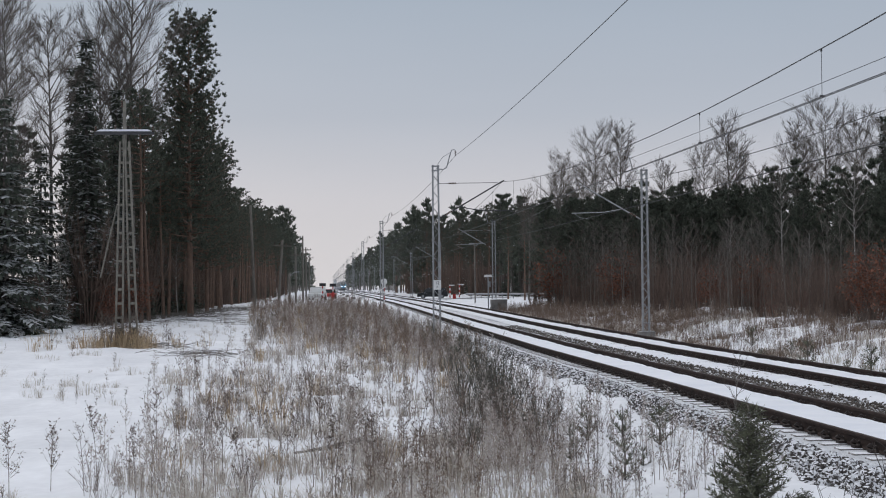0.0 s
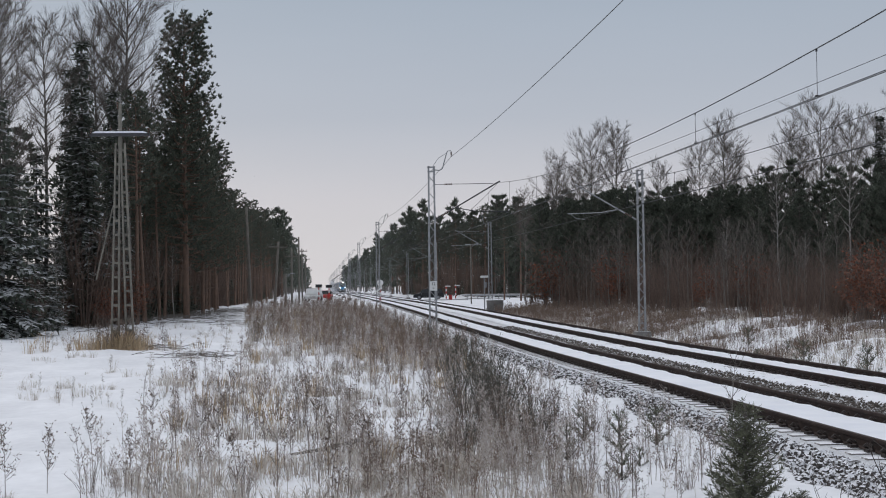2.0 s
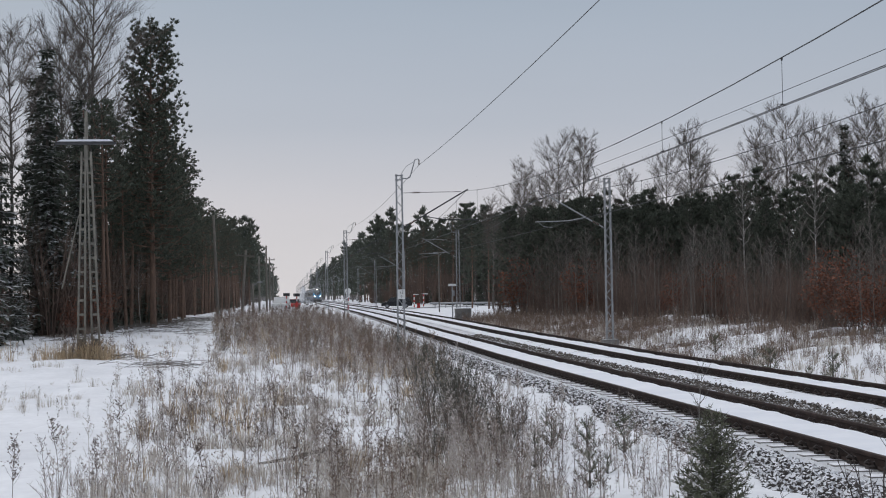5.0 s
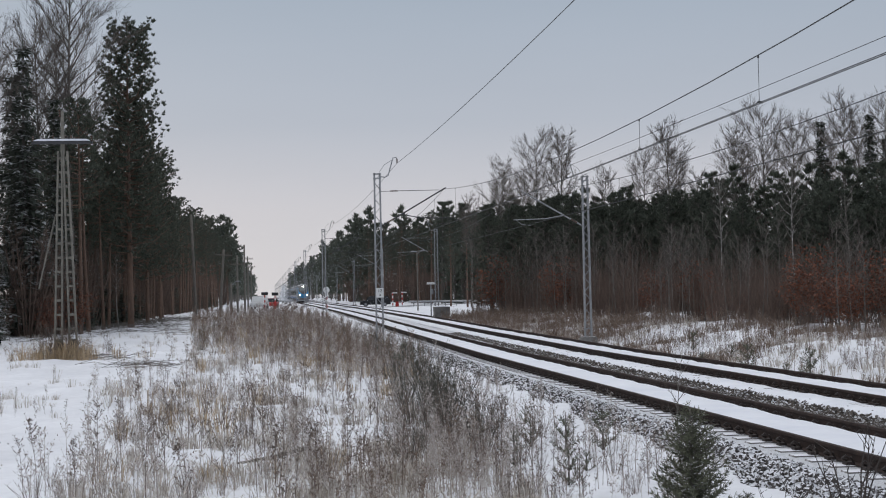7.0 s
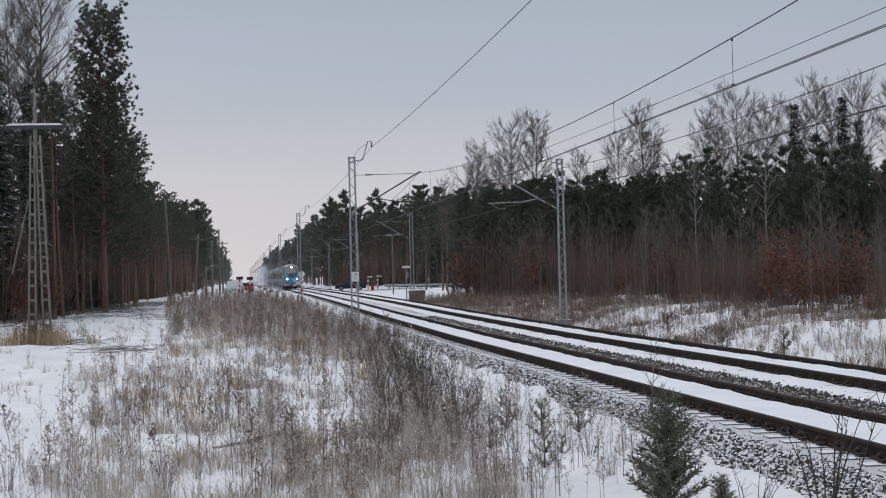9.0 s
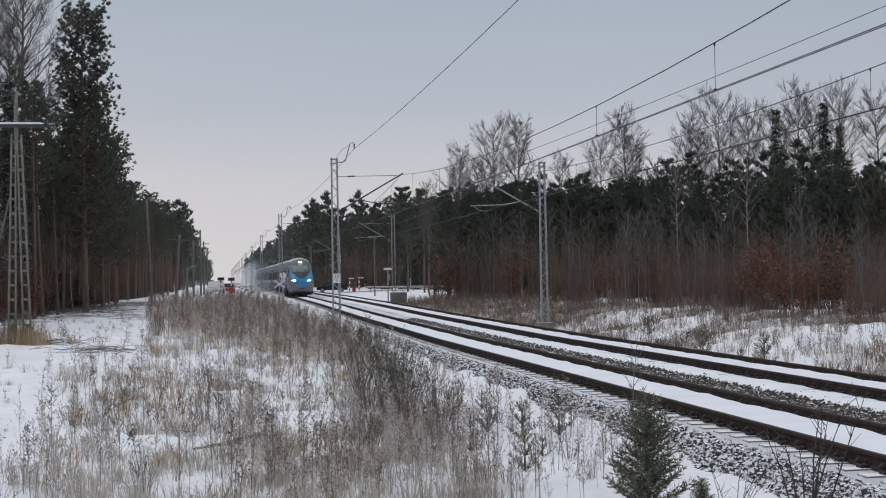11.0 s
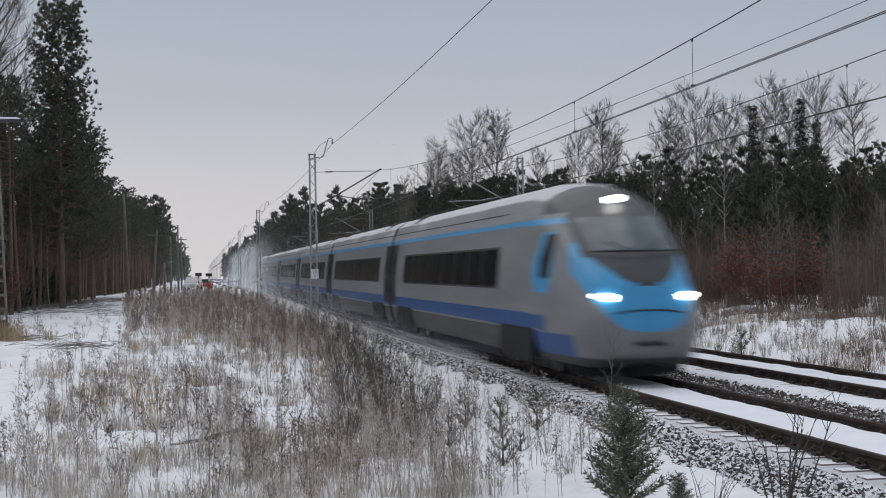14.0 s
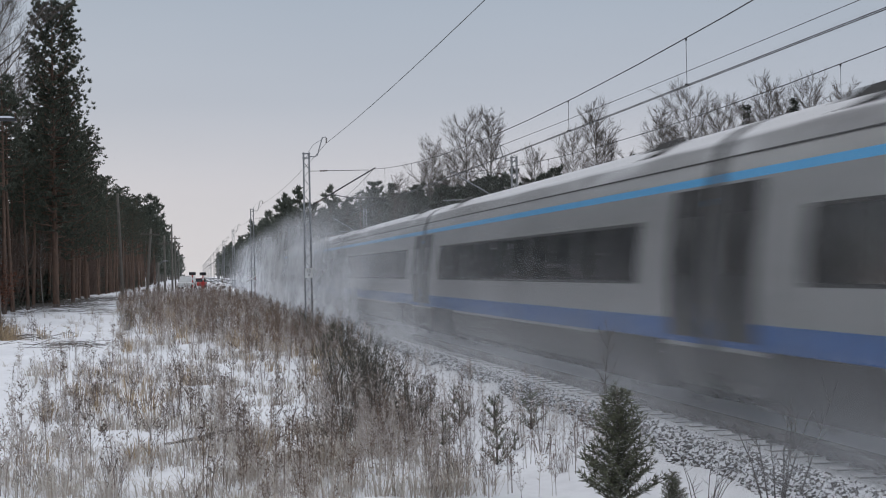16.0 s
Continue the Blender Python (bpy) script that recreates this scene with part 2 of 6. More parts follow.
# ---------------------------------------------------------------- mesh tools
class Mesh:
    """Vertices and faces that grow piece by piece."""

    def __init__(self):
        self.v, self.f = [], []

    def tube(self, pts, radii, n=6, caps=True):
        pts = [Vector(p) for p in pts]
        b0 = len(self.v)
        for i, p in enumerate(pts):
            d = (pts[min(i + 1, len(pts) - 1)] - pts[max(i - 1, 0)])
            d = d.normalized() if d.length > 1e-9 else Vector((0, 0, 1))
            a = d.orthogonal().normalized() if abs(d.z) < 0.99 else Vector((1, 0, 0)).cross(d).normalized()
            c = d.cross(a)
            r = radii[i] if hasattr(radii, "__len__") else radii
            for k in range(n):
                t = 2 * math.pi * k / n
                self.v.append(tuple(p + (a * math.cos(t) + c * math.sin(t)) * r))
        for i in range(len(pts) - 1):
            for k in range(n):
                a0, a1 = b0 + i * n + k, b0 + i * n + (k + 1) % n
                self.f.append((a0, a1, a1 + n, a0 + n))
        if caps:
            self.f.append(tuple(range(b0 + n - 1, b0 - 1, -1)))
            self.f.append(tuple(range(b0 + (len(pts) - 1) * n, b0 + len(pts) * n)))
        return self

    def box(self, c, s, taper=1.0, bev=0.0):
        """A box round c of size s; taper narrows its top, bev cuts its upright edges."""
        b0 = len(self.v)
        for z, k in ((-0.5, 1.0), (0.5, taper)):
            hx, hy = s[0] / 2 * k, s[1] / 2 * k
            e = min(bev, hx * 0.9, hy * 0.9)
            ring = [(-hx + e, -hy), (hx - e, -hy), (hx, -hy + e), (hx, hy - e), (hx - e, hy), (-hx + e, hy), (-hx, hy - e), (-hx, -hy + e)] if bev else [(-hx, -hy), (hx, -hy), (hx, hy), (-hx, hy)]
            self.v += [(c[0] + x, c[1] + y, c[2] + z * s[2]) for x, y in ring]
        n = 8 if bev else 4
        for k in range(n):
            self.f.append((b0 + k, b0 + (k + 1) % n, b0 + n + (k + 1) % n, b0 + n + k))
        self.f.append(tuple(range(b0 + n - 1, b0 - 1, -1)))
        self.f.append(tuple(range(b0 + n, b0 + 2 * n)))
        return self

    def blade(self, p, q, w, bend=(0, 0, 0), up=None):
        """A thin pointed leaf from p to q, of two faces."""
        p, q = Vector(p), Vector(q)
        d = q - p
        s = d.cross(Vector(up) if up else Vector((random.uniform(-1, 1), random.uniform(-1, 1), random.uniform(-1, 1))))
        s = s.normalized() * w / 2 if s.length > 1e-9 else Vector((w / 2, 0, 0))
        m = (p + q) / 2 + Vector(bend)
        b0 = len(self.v)
        self.v += [tuple(p - s * 0.6), tuple(p + s * 0.6), tuple(m + s), tuple(m - s), tuple(q)]
        self.f += [(b0, b0 + 1, b0 + 2, b0 + 3), (b0 + 3, b0 + 2, b0 + 4)]
        return self

    def leaf(self, p, q, w, up=None):
        """One small pointed face from p to q."""
        p, q = Vector(p), Vector(q)
        s = (q - p).cross(Vector(up) if up else Vector((random.uniform(-1, 1), random.uniform(-1, 1), random.uniform(-1, 1))))
        s = s.normalized() * w / 2 if s.length > 1e-9 else Vector((w / 2, 0, 0))
        c = p.lerp(q, 0.25)
        b0 = len(self.v)
        self.v += [tuple(c - s), tuple(c + s), tuple(q)]
        self.f.append((b0, b0 + 1, b0 + 2))
        return self

    def add(self, other, m=None):
        b0 = len(self.v)
        if m is None:
            self.v += other.v
        else:
            a = np.array(m)
            vv = np.array(other.v) @ a[:3, :3].T + a[:3, 3]
            self.v += [tuple(x) for x in vv.tolist()]
        self.f += [tuple(i + b0 for i in f) for f in other.f]
        return self

    def data(self, name, material, smooth=False):
        me = bpy.data.meshes.new(name)
        me.from_pydata(self.v, [], self.f)
        me.materials.append(material)
        if smooth:
            me.polygons.foreach_set("use_smooth", [True] * len(me.polygons))
        me.update()
        return me


def part(name, mesh, material, parent=None, label="", smooth=False, m=None):
    ob = new(name, mesh if isinstance(mesh, bpy.types.Mesh) else mesh.data(name, material, smooth))
    if parent is not None:
        ob.parent = parent
    if m is not None:
        ob.matrix_basis = m
    return tagged(ob, label=label)


def thing(name, label, category, group="", kind="", m=None):
    ob = new(name)
    if m is not None:
        ob.matrix_basis = m
    return tagged(ob, label, category, group, kind)


def lerp(x, xs, ys):
    return float(np.interp(x, xs, ys))


def noisy(x, y, s, seed=0.0):
    return noise.noise((x * s + seed, y * s - seed, seed * 0.7))


# ---------------------------------------------------------------- the lie of the land
RAIL_Y, RAIL_Z = (0, 50, 80, 110, 150, 200, 260, 340, 600, 1200), (0, 0, 0.13, 0.33, 0.50, 0.60, 0.68, 0.76, 0.95, 1.1)
LEFT_Y, LEFT_Z = (0, 18, 40, 57, 90, 125, 145, 200, 340, 600), (-0.78, -0.66, -0.38, -0.15, 0.15, 0.42, 0.48, 0.45, 0.6, 0.8)
TRACK_1, TRACK_2, GAUGE = 8.32, 12.48, 1.505


def rail_z(y):
    return lerp(y, RAIL_Y, RAIL_Z)


def ground_z(x, y):
    near = lerp(y, LEFT_Y, LEFT_Z)
    side = rail_z(y) - 0.72
    cross = math.exp(-((y - 196) / 30) ** 2)
    side += cross * 0.55
    if 4.4 < x < 6.8:      # snow drifted against the ballast's foot
        side += 0.30 * min(1.0, (x - 4.4) / 1.7) * (1 + 0.5 * noisy(x, y, 0.7, 12))
    if x < 5.5:
        k = min(1.0, max(0.0, (5.5 - x) / 3.5))
        z = side + (near - side) * k * k * (3 - 2 * k)
    elif x > 15.2:
        k = min(1.0, (x - 15.2) / 8.0)
        bank = rail_z(y) + lerp(y, (0, 30, 50, 75, 100, 130, 160, 195, 240), (0.0, 0.0, 0.15, 0.35, 0.25, -0.05, -0.12, -0.08, 0.1))
        z = side + (bank - side) * k * k * (3 - 2 * k)
        z += (0.30 * noisy(x, y, 0.28, 4) + 0.16 * noisy(x, y, 0.8, 6)) * min(1, (x - 15.2) / 2) * (1 - cross)
    else:
        return side
    soft = min(1.0, abs(x - 10.4) / 12)
    return z + 0.15 * noisy(x, y, 0.45, 1) * soft + 0.10 * noisy(x, y, 1.2, 2) * soft * (y < 90)


xs = sorted(set([round(v, 2) for v in list(np.arange(-24, 34.1, 0.5)) + [4.75, 5.25, 5.75, 6.25, 6.4, 6.6, -1600, -1000, -600, -350, -200, -120, -80, -55, -40, -32, -28, 38, 44, 52, 65, 85, 120, 200, 350, 600, 1000, 1600]]))
ys = sorted(set([round(v, 2) for v in list(np.arange(14, 70, 0.5)) + list(np.arange(70, 180, 2.0)) + [-600, -300, -150, -80, -40, -20, -8, 0, 6, 10, 190, 210, 240, 280, 340, 420, 520, 680, 900, 1300, 2000, 3200]]))
gm = Mesh()
gm.v = [(x, y, ground_z(x, y)) for y in ys for x in xs]
nx = len(xs)
gm.f = [(j * nx + i, j * nx + i + 1, (j + 1) * nx + i + 1, (j + 1) * nx + i) for j in range(len(ys) - 1) for i in range(nx - 1)]
ground = part("ground", gm, SNOW_GROUND, smooth=True)
tagged(ground, "snow-covered ground beside the railway line", "ground", kind="structure")

# road over the level crossing
rm = Mesh()
rx = list(np.arange(-40, 60.1, 2.0))
for x in rx:
    yc = 197 + 0.06 * (x - 10)
    for o in (-3.0, 3.0):
        z = max(ground_z(x, yc + o), rail_z(yc) - 0.10 if 4 < x < 17 else -9) + 0.03
        rm.v.append((x, yc + o, z))
rm.f = [(2 * i, 2 * i + 2, 2 * i + 3, 2 * i + 1) for i in range(len(rx) - 1)]
tagged(part("road", rm, ASPHALT, smooth=True), "packed snow and asphalt road over the level crossing", "road", kind="structure")

# ---------------------------------------------------------------- the two tracks
def along(profile, ylist, x0, zoff=0.0, closed=True):
    """A profile of (x, z) drawn along the line at x0."""
    m = Mesh()
    n = len(profile)
    for y in ylist:
        z = rail_z(y) + zoff
        m.v += [(x0 + px, y, z + pz) for px, pz in profile]
    for i in range(len(ylist) - 1):
        for k in range(n if closed else n - 1):
            a, b = i * n + k, i * n + (k + 1) % n
            m.f.append((a, b, b + n, a + n))
    return m


YL = list(np.arange(-120, 200, 5.0)) + list(np.arange(200, 700, 25.0)) + [700, 900, 1200, 1600]
RAIL_PROFILE = [(-0.036, 0), (-0.036, -0.04), (-0.009, -0.055), (-0.009, -0.145), (-0.07, -0.16), (-0.075, -0.172), (0.075, -0.172), (0.07, -0.16), (0.009, -0.145), (0.009, -0.055), (0.036, -0.04), (0.036, 0), (0.025, 0.006), (-0.025, 0.006)]
bed = along([(-7.2 + 4.9, -0.80), (-1.55, -0.25), (-1.42, -0.205), (-1.1, -0.192), (1.1, -0.192), (1.42, -0.21), (1.7, -0.28), (2.08, -0.31), (2.46, -0.28), (2.74, -0.24), (3.06, -0.225), (5.26, -0.225), (5.58, -0.24), (5.75, -0.29), (6.5, -0.80)], [y for y in YL if y < 700] , TRACK_1, closed=False)
tagged(part("ballast_bed", bed, BALLAST), "grey stone ballast bed dusted with snow", "ballast", kind="structure")
for x0 in (TRACK_1, TRACK_2):
    for s in (-1, 1):
        rail = part("rail", along(RAIL_PROFILE, YL, x0 + s * GAUGE / 2), RAIL)
        tagged(rail, "rusty brown steel rail with snow against its foot", "rail", "rails of the two tracks")

# snow between and beside the rails
def snow_strip(name, x0, xa, xb, zt, seed, cut=-9.0):
    m = Mesh()
    yl = list(np.arange(10, 80, 0.3)) + list(np.arange(80, 200, 2.0)) + list(np.arange(200, 700, 25.0))
    k = 9
    for y in yl:
        for i in range(k):
            u = i / (k - 1)
            x = x0 + xa + (xb - xa) * u
            edge = min(u, 1 - u) * 2
            z = zt + 0.03 * noisy(x, y, 1.1, seed) + 0.012 * noisy(x, y, 4, seed) - 0.08 * (1 - min(1, edge * 5)) ** 2
            m.v.append((x, y, rail_z(y) + z))
    for j in range(len(yl) - 1):
        for i in range(k - 1):
            a = j * k + i
            if np.mean([noisy(m.v[q][0], m.v[q][1], 0.5, seed) for q in (a, a + 1, a + k)]) < cut:
                continue
            m.f.append((a, a + 1, a + k + 1, a + k))
    ob = part(name, m, SNOW, smooth=True)
    tagged(ob, "smooth white snow lying between the rails", "snow", kind="stuff")


for x0, sd in ((TRACK_1, 3.0), (TRACK_2, 8.0)):
    snow_strip("snow_layer", x0, -0.68, 0.68, -0.078, sd)
snow_strip("snow_layer", TRACK_1, 0.83, 1.55, -0.165, 11)
snow_strip("snow_layer", TRACK_2, -1.65, -0.83, -0.165, 14)
snow_strip("snow_layer", TRACK_2, 0.83, 1.45, -0.18, 17)

# sleepers, nearest ones as single pieces
sl = Mesh()
sl.box((0, 0, -0.275), (2.5, 0.27, 0.2), 0.93)
sleeper_mesh = sl.data("sleeper", SLEEPER)
for x0, y_end in ((TRACK_1, 120), (TRACK_2, 100)):
    track = tagged(new("track"), "concrete sleepers half buried in snow and ballast", "sleepers", "sleepers of the two tracks")
    rest = Mesh()
    clips = Mesh()
    y = 11.0
    while y < 330:
        if y < y_end:
            o = new("sleeper", sleeper_mesh)
            o.parent = track
            o.matrix_basis = pose(x0 + random.uniform(-0.02, 0.02), y, rail_z(y), 0, 0, random.uniform(-0.5, 0.5))
        else:
            rest.box((x0, y, rail_z(y) - 0.275), (2.5, 0.27, 0.2), 0.93)
        if y < 90:
            for s in (-1, 1):
                for e in (-1, 1):
                    cx = x0 + s * GAUGE / 2 + e * 0.075
                    z = rail_z(y) - 0.140
                    clips.tube([(cx, y - 0.06, z), (cx + e * 0.03, y - 0.06, z + 0.06), (cx + e * 0.085, y - 0.02, z + 0.085), (cx + e * 0.10, y + 0.05, z + 0.045), (cx + e * 0.03, y + 0.06, z + 0.02)], 0.018, 5)
                    clips.box((cx + e * 0.04, y, z - 0.02), (0.11, 0.14, 0.05))
        y += 0.6
    tagged(part("sleepers", rest, SLEEPER, track), kind="stuff")
    tagged(part("rail_clips", clips, CLIP, track, "dark steel rail clips"), kind="stuff")

# loose ballast stones on the near shoulder and between the tracks
def stones(name, spans, count, seed, material):
    rnd = np.random.RandomState(seed)
    m = Mesh()
    base = np.array([(-1, -1, -1), (1, -1, -1), (1, 1, -1), (-1, 1, -1), (-0.8, -0.7, 1), (0.7, -0.8, 1), (0.8, 0.7, 1), (-0.7, 0.8, 1)], float)
    faces = [(3, 2, 1, 0), (4, 5, 6, 7), (0, 1, 5, 4), (1, 2, 6, 5), (2, 3, 7, 6), (3, 0, 4, 7)]
    for i in range(count):
        xa, xb, ya, yb = spans[i % len(spans)]
        x, y = rnd.uniform(xa, xb), ya + (yb - ya) * rnd.rand() ** 1.5
        d = x - TRACK_1
        zb = 0.02 + lerp(d, (-2.3, -1.55, -1.42, 1.42, 2.08, 2.74, 5.58, 6.5), (-0.80, -0.27, -0.24, -0.24, -0.31, -0.24, -0.24, -0.80)) + rail_z(y)
        s = rnd.uniform(0.014, 0.034)
        q = Euler(rnd.uniform(-3, 3, 3)).to_matrix()
        p = (base * s * rnd.uniform(0.65, 1.25, (8, 3))) @ np.array(q).T + (x, y, zb + s * 0.5)
        b0 = len(m.v)
        m.v += [tuple(r) for r in p.tolist()]
        m.f += [tuple(k + b0 for k in f) for f in faces]
    tagged(part(name, m, material), "loose grey ballast stones capped with snow", "ballast", kind="stuff")


stones("ballast_stones", [(6.05, 6.98, 12.5, 62), (6.05, 6.98, 12.5, 36)], 13000, 5, STONE)
stones("ballast_stones", [(9.8, 11.05, 20, 80)], 6500, 6, STONE_BROWN)

# ---------------------------------------------------------------- overhead line
MAST_L, MAST_R, SPAN = 5.2, 15.66, 61.5
LEFT_YS = [65.2 + SPAN * i for i in range(-3, 13)]
RIGHT_YS = [68.0 + SPAN * i for i in range(-3, 13)]
MAST_TOP = 7.72


def mast_mesh(h):
    """A lattice mast of two channels with flat bars between them."""
    posts, bars = Mesh(), Mesh()
    for s in (-1, 1):
        posts.v += [(s * 0.16 * k + dx, dy, z) for z, k in ((-0.9, 1.0), (h, 0.78)) for dx, dy in ((-0.035, -0.09), (0.035, -0.09), (0.035, 0.09), (-0.035, 0.09))]
        b = len(posts.v) - 8
        posts.f += [(b, b + 1, b + 5, b + 4), (b + 1, b + 2, b + 6, b + 5), (b + 2, b + 3, b + 7, b + 6), (b + 3, b, b + 4, b + 7), (b + 4, b + 5, b + 6, b + 7)]
    z, s = -0.3, 1
    while z < h - 0.4:
        for dy in (-0.08, 0.08):
            bars.tube([(-s * 0.15, dy, z), (s * 0.15, dy, z + 0.38)], 0.014, 4)
        z += 0.38
        s = -s
    for zz in (0.2, h - 0.25, h - 0.05):
        bars.box((0, 0, zz), (0.36, 0.22, 0.05))
    return posts, bars


def insulator(m, p, q, r=0.05, n=5):
    p, q = Vector(p), Vector(q)
    for i in range(n):
        a = p.lerp(q, (i + 0.1) / n)
        b = p.lerp(q, (i + 0.55) / n)
        c = p.lerp(q, (i + 0.95) / n)
        m.tube([a, b, c], [r * 0.45, r, r * 0.45], 8)


mast_posts, mast_bars = mast_mesh(MAST_TOP)
POSTS, BARS = mast_posts.data("lattice_frame", GALV), mast_bars.data("lacing", GALV)


def catenary_mast(x, y, side, horn, first):
    """side: +1 when the arm reaches to +x."""
    z0 = rail_z(y)
    t = thing("catenary_mast", "grey lattice steel mast carrying the overhead line", "mast", "masts along the railway", m=pose(x, y, z0))
    part("lattice_frame", POSTS, None, t)
    part("lacing", BARS, None, t)
    arm, ins = Mesh(), Mesh()
    tip = (side * 3.05, 0, 6.92)
    low = (side * 0.17, 0, 5.25)
    arm.tube([(side * 0.75, 0, 5.58), tip, (side * 3.2, 0, 7.0)], 0.035, 6)
    arm.tube([(side * 0.17, 0, 6.86), (side * 0.6, 0, 6.87)], 0.012, 5)
    arm.tube([(side * 0.95, 0, 6.88), (side * 2.9, 0, 6.90)], 0.014, 5)
    arm.tube([low, (side * 0.45, 0, 5.42)], 0.03, 6)
    # registration arm over the contact wire
    arm.tube([(side * 1.1, 0.0, 5.78), (side * 2.0, 0, 5.62), (side * 3.6, 0, 5.58)], 0.022, 5)
    arm.tube([(side * 3.45, 0, 5.56), (side * 3.2, 0, 5.36), (side * 2.75, 0, 5.30)], 0.012, 5)
    insulator(ins, (side * 0.6, 0, 6.87), (side * 0.95, 0, 6.88))
    ins_low = Mesh()
    insulator(ins_low, (side * 0.42, 0, 5.40), (side * 0.76, 0, 5.59), 0.06)
    part("insulator", ins_low, PORCELAIN, t, "brown insulator")
    part("cantilever", arm, GALV if side < 0 else DARK_STEEL, t)
    part("insulator", ins, PORCELAIN, t, "brown insulators")
    if horn:
        h = Mesh()
        h.tube([(side * 0.1, 0, 7.55), (side * 0.38, 0, 7.52), (side * 0.52, 0, 7.60), (side * 0.66, 0, 8.10), (side * 0.76, 0, 8.42), (side * 0.90, 0, 8.44), (side * 0.94, 0, 8.40), (side * 0.94, 0, 8.36)], 0.026, 6)
        h.tube([(side * 0.1, 0, 7.75), (side * 0.35, 0, 8.1), (side * 0.72, 0, 8.32)], 0.012, 5)
        part("horn_bracket", h, GALV, t)
        hi = Mesh()
        insulator(hi, (side * 0.94, 0, 8.38), (side * 0.94, 0, 8.16), 0.05, 4)
        part("insulator", hi, PORCELAIN, t)
    foot = Mesh().box((0, 0, -0.55), (0.8, 0.8, 0.7), 0.9)
    part("foundation", foot, CONCRETE, t)
    if first:
        sg = Mesh().box((0.02, -0.13, 2.17), (0.34, 0.02, 0.44))
        plate = part("kilometre_sign", sg, WHITE, t, "white kilometre plate with black figures")
        for txt, zz, sz in (("12", 2.20, 0.20), ("0", 2.02, 0.15)):
            cu = bpy.data.curves.new("figures", "FONT")
            cu.body, cu.size, cu.align_x, cu.extrude = txt, sz, "CENTER", 0.002
            cu.materials.append(BLACK)
            me_ob = new("figures", cu)
            me_ob.parent = plate
            me_ob.matrix_basis = pose(0.02, -0.145, zz, 90, 0, 0)
    return t


for i, y in enumerate(LEFT_YS):
    if y > 0:
        catenary_mast(MAST_L, y, 1, True, abs(y - 65.2) < 1)
for i, y in enumerate(RIGHT_YS):
    if y > 0:
        catenary_mast(MAST_R, y, -1, True, False)


def wire(name, x_at, masts, z_at, sag, r, label):
    m = Mesh()
    for a, b in zip(masts[:-1], masts[1:]):
        n = 14 if a < 200 else 6
        for i in range(n):
            pp = []
            for u in (i / n, (i + 1) / n):
                y = a + (b - a) * u
                pp.append((x_at, y, rail_z(a) * (1 - u) + rail_z(b) * u + z_at - sag * 4 * u * (1 - u)))
            m.tube(pp, r, 4, caps=False)
    tagged(part(name, m, WIRE), label, "wire", "overhead wires")


for x0, my in ((TRACK_1, LEFT_YS), (TRACK_2, RIGHT_YS)):
    wire("messenger_wire", x0, my, 6.94, 1.05, 0.011, "dark stranded messenger wire above the track")
    for o in (-0.03, 0.03):
        wire("contact_wire", x0 + o, my, 5.27, 0.05, 0.0085, "twin copper contact wire above the track")
wire("feeder_wire", MAST_L + 0.94, LEFT_YS, 8.16, 0.32, 0.0095, "dark feeder wire hung from the mast horns")
wire("feeder_wire", MAST_R - 0.94, RIGHT_YS, 8.16, 0.15, 0.010, "thin feeder wire on the far row of masts")
for x0, my in ((TRACK_1, LEFT_YS), (TRACK_2, RIGHT_YS)):
    for a, b in zip(my[:-1], my[1:]):
        if b < 0 or a > 260:
            continue
        for i in range(1, 9):
            u = (i - 0.5) / 8
            y = a + (b - a) * u
            zr = rail_z(a) * (1 - u) + rail_z(b) * u
            d = Mesh().tube([(x0, y, zr + 5.26 - 0.05 * 4 * u * (1 - u)), (x0, y, zr + 6.94 - 1.05 * 4 * u * (1 - u))], 0.005, 4)
            d.box((x0, y, zr + 5.29 - 0.05 * 4 * u * (1 - u)), (0.075, 0.03, 0.03))
            d.box((x0, y, zr + 6.92 - 1.05 * 4 * u * (1 - u)), (0.025, 0.03, 0.05))
            tagged(part("dropper", d, WIRE), "thin dropper wire between messenger and contact wire", "wire", "droppers of the overhead line")

# ---------------------------------------------------------------- concrete A-pole by the path and other poles
def ladder_post(m, foot, top, w0, w1, d, rungs):
    """A concrete post of two stiles with rungs and open slots between."""
    foot, top = Vector(foot), Vector(top)
    for s in (-1, 1):
        pts = [foot + Vector((s * w0 / 2, 0, 0)), top + Vector((s * w1 / 2, 0, 0))]
        b = len(m.v)
        for p in pts:
            m.v += [(p.x - 0.032, p.y - d, p.z), (p.x + 0.032, p.y - d, p.z), (p.x + 0.032, p.y + d, p.z), (p.x - 0.032, p.y + d, p.z)]
        m.f += [(b, b + 1, b + 5, b + 4), (b + 1, b + 2, b + 6, b + 5), (b + 2, b + 3, b + 7, b + 6), (b + 3, b, b + 4, b + 7), (b + 4, b + 5, b + 6, b + 7), (b + 3, b + 2, b + 1, b)]
    for i in range(rungs):
        u = (i + 0.5) / rungs
        p = foot.lerp(top, u)
        w = w0 + (w1 - w0) * u
        m.box((p.x, p.y, p.z), (w, d * 1.4, 0.09))
    for u0, u1 in ((0.0, 0.12),):
        p = foot.lerp(top, (u0 + u1) / 2)
        m.box((p.x, p.y, p.z), (w0, d * 1.2, (top.z - foot.z) * (u1 - u0)))


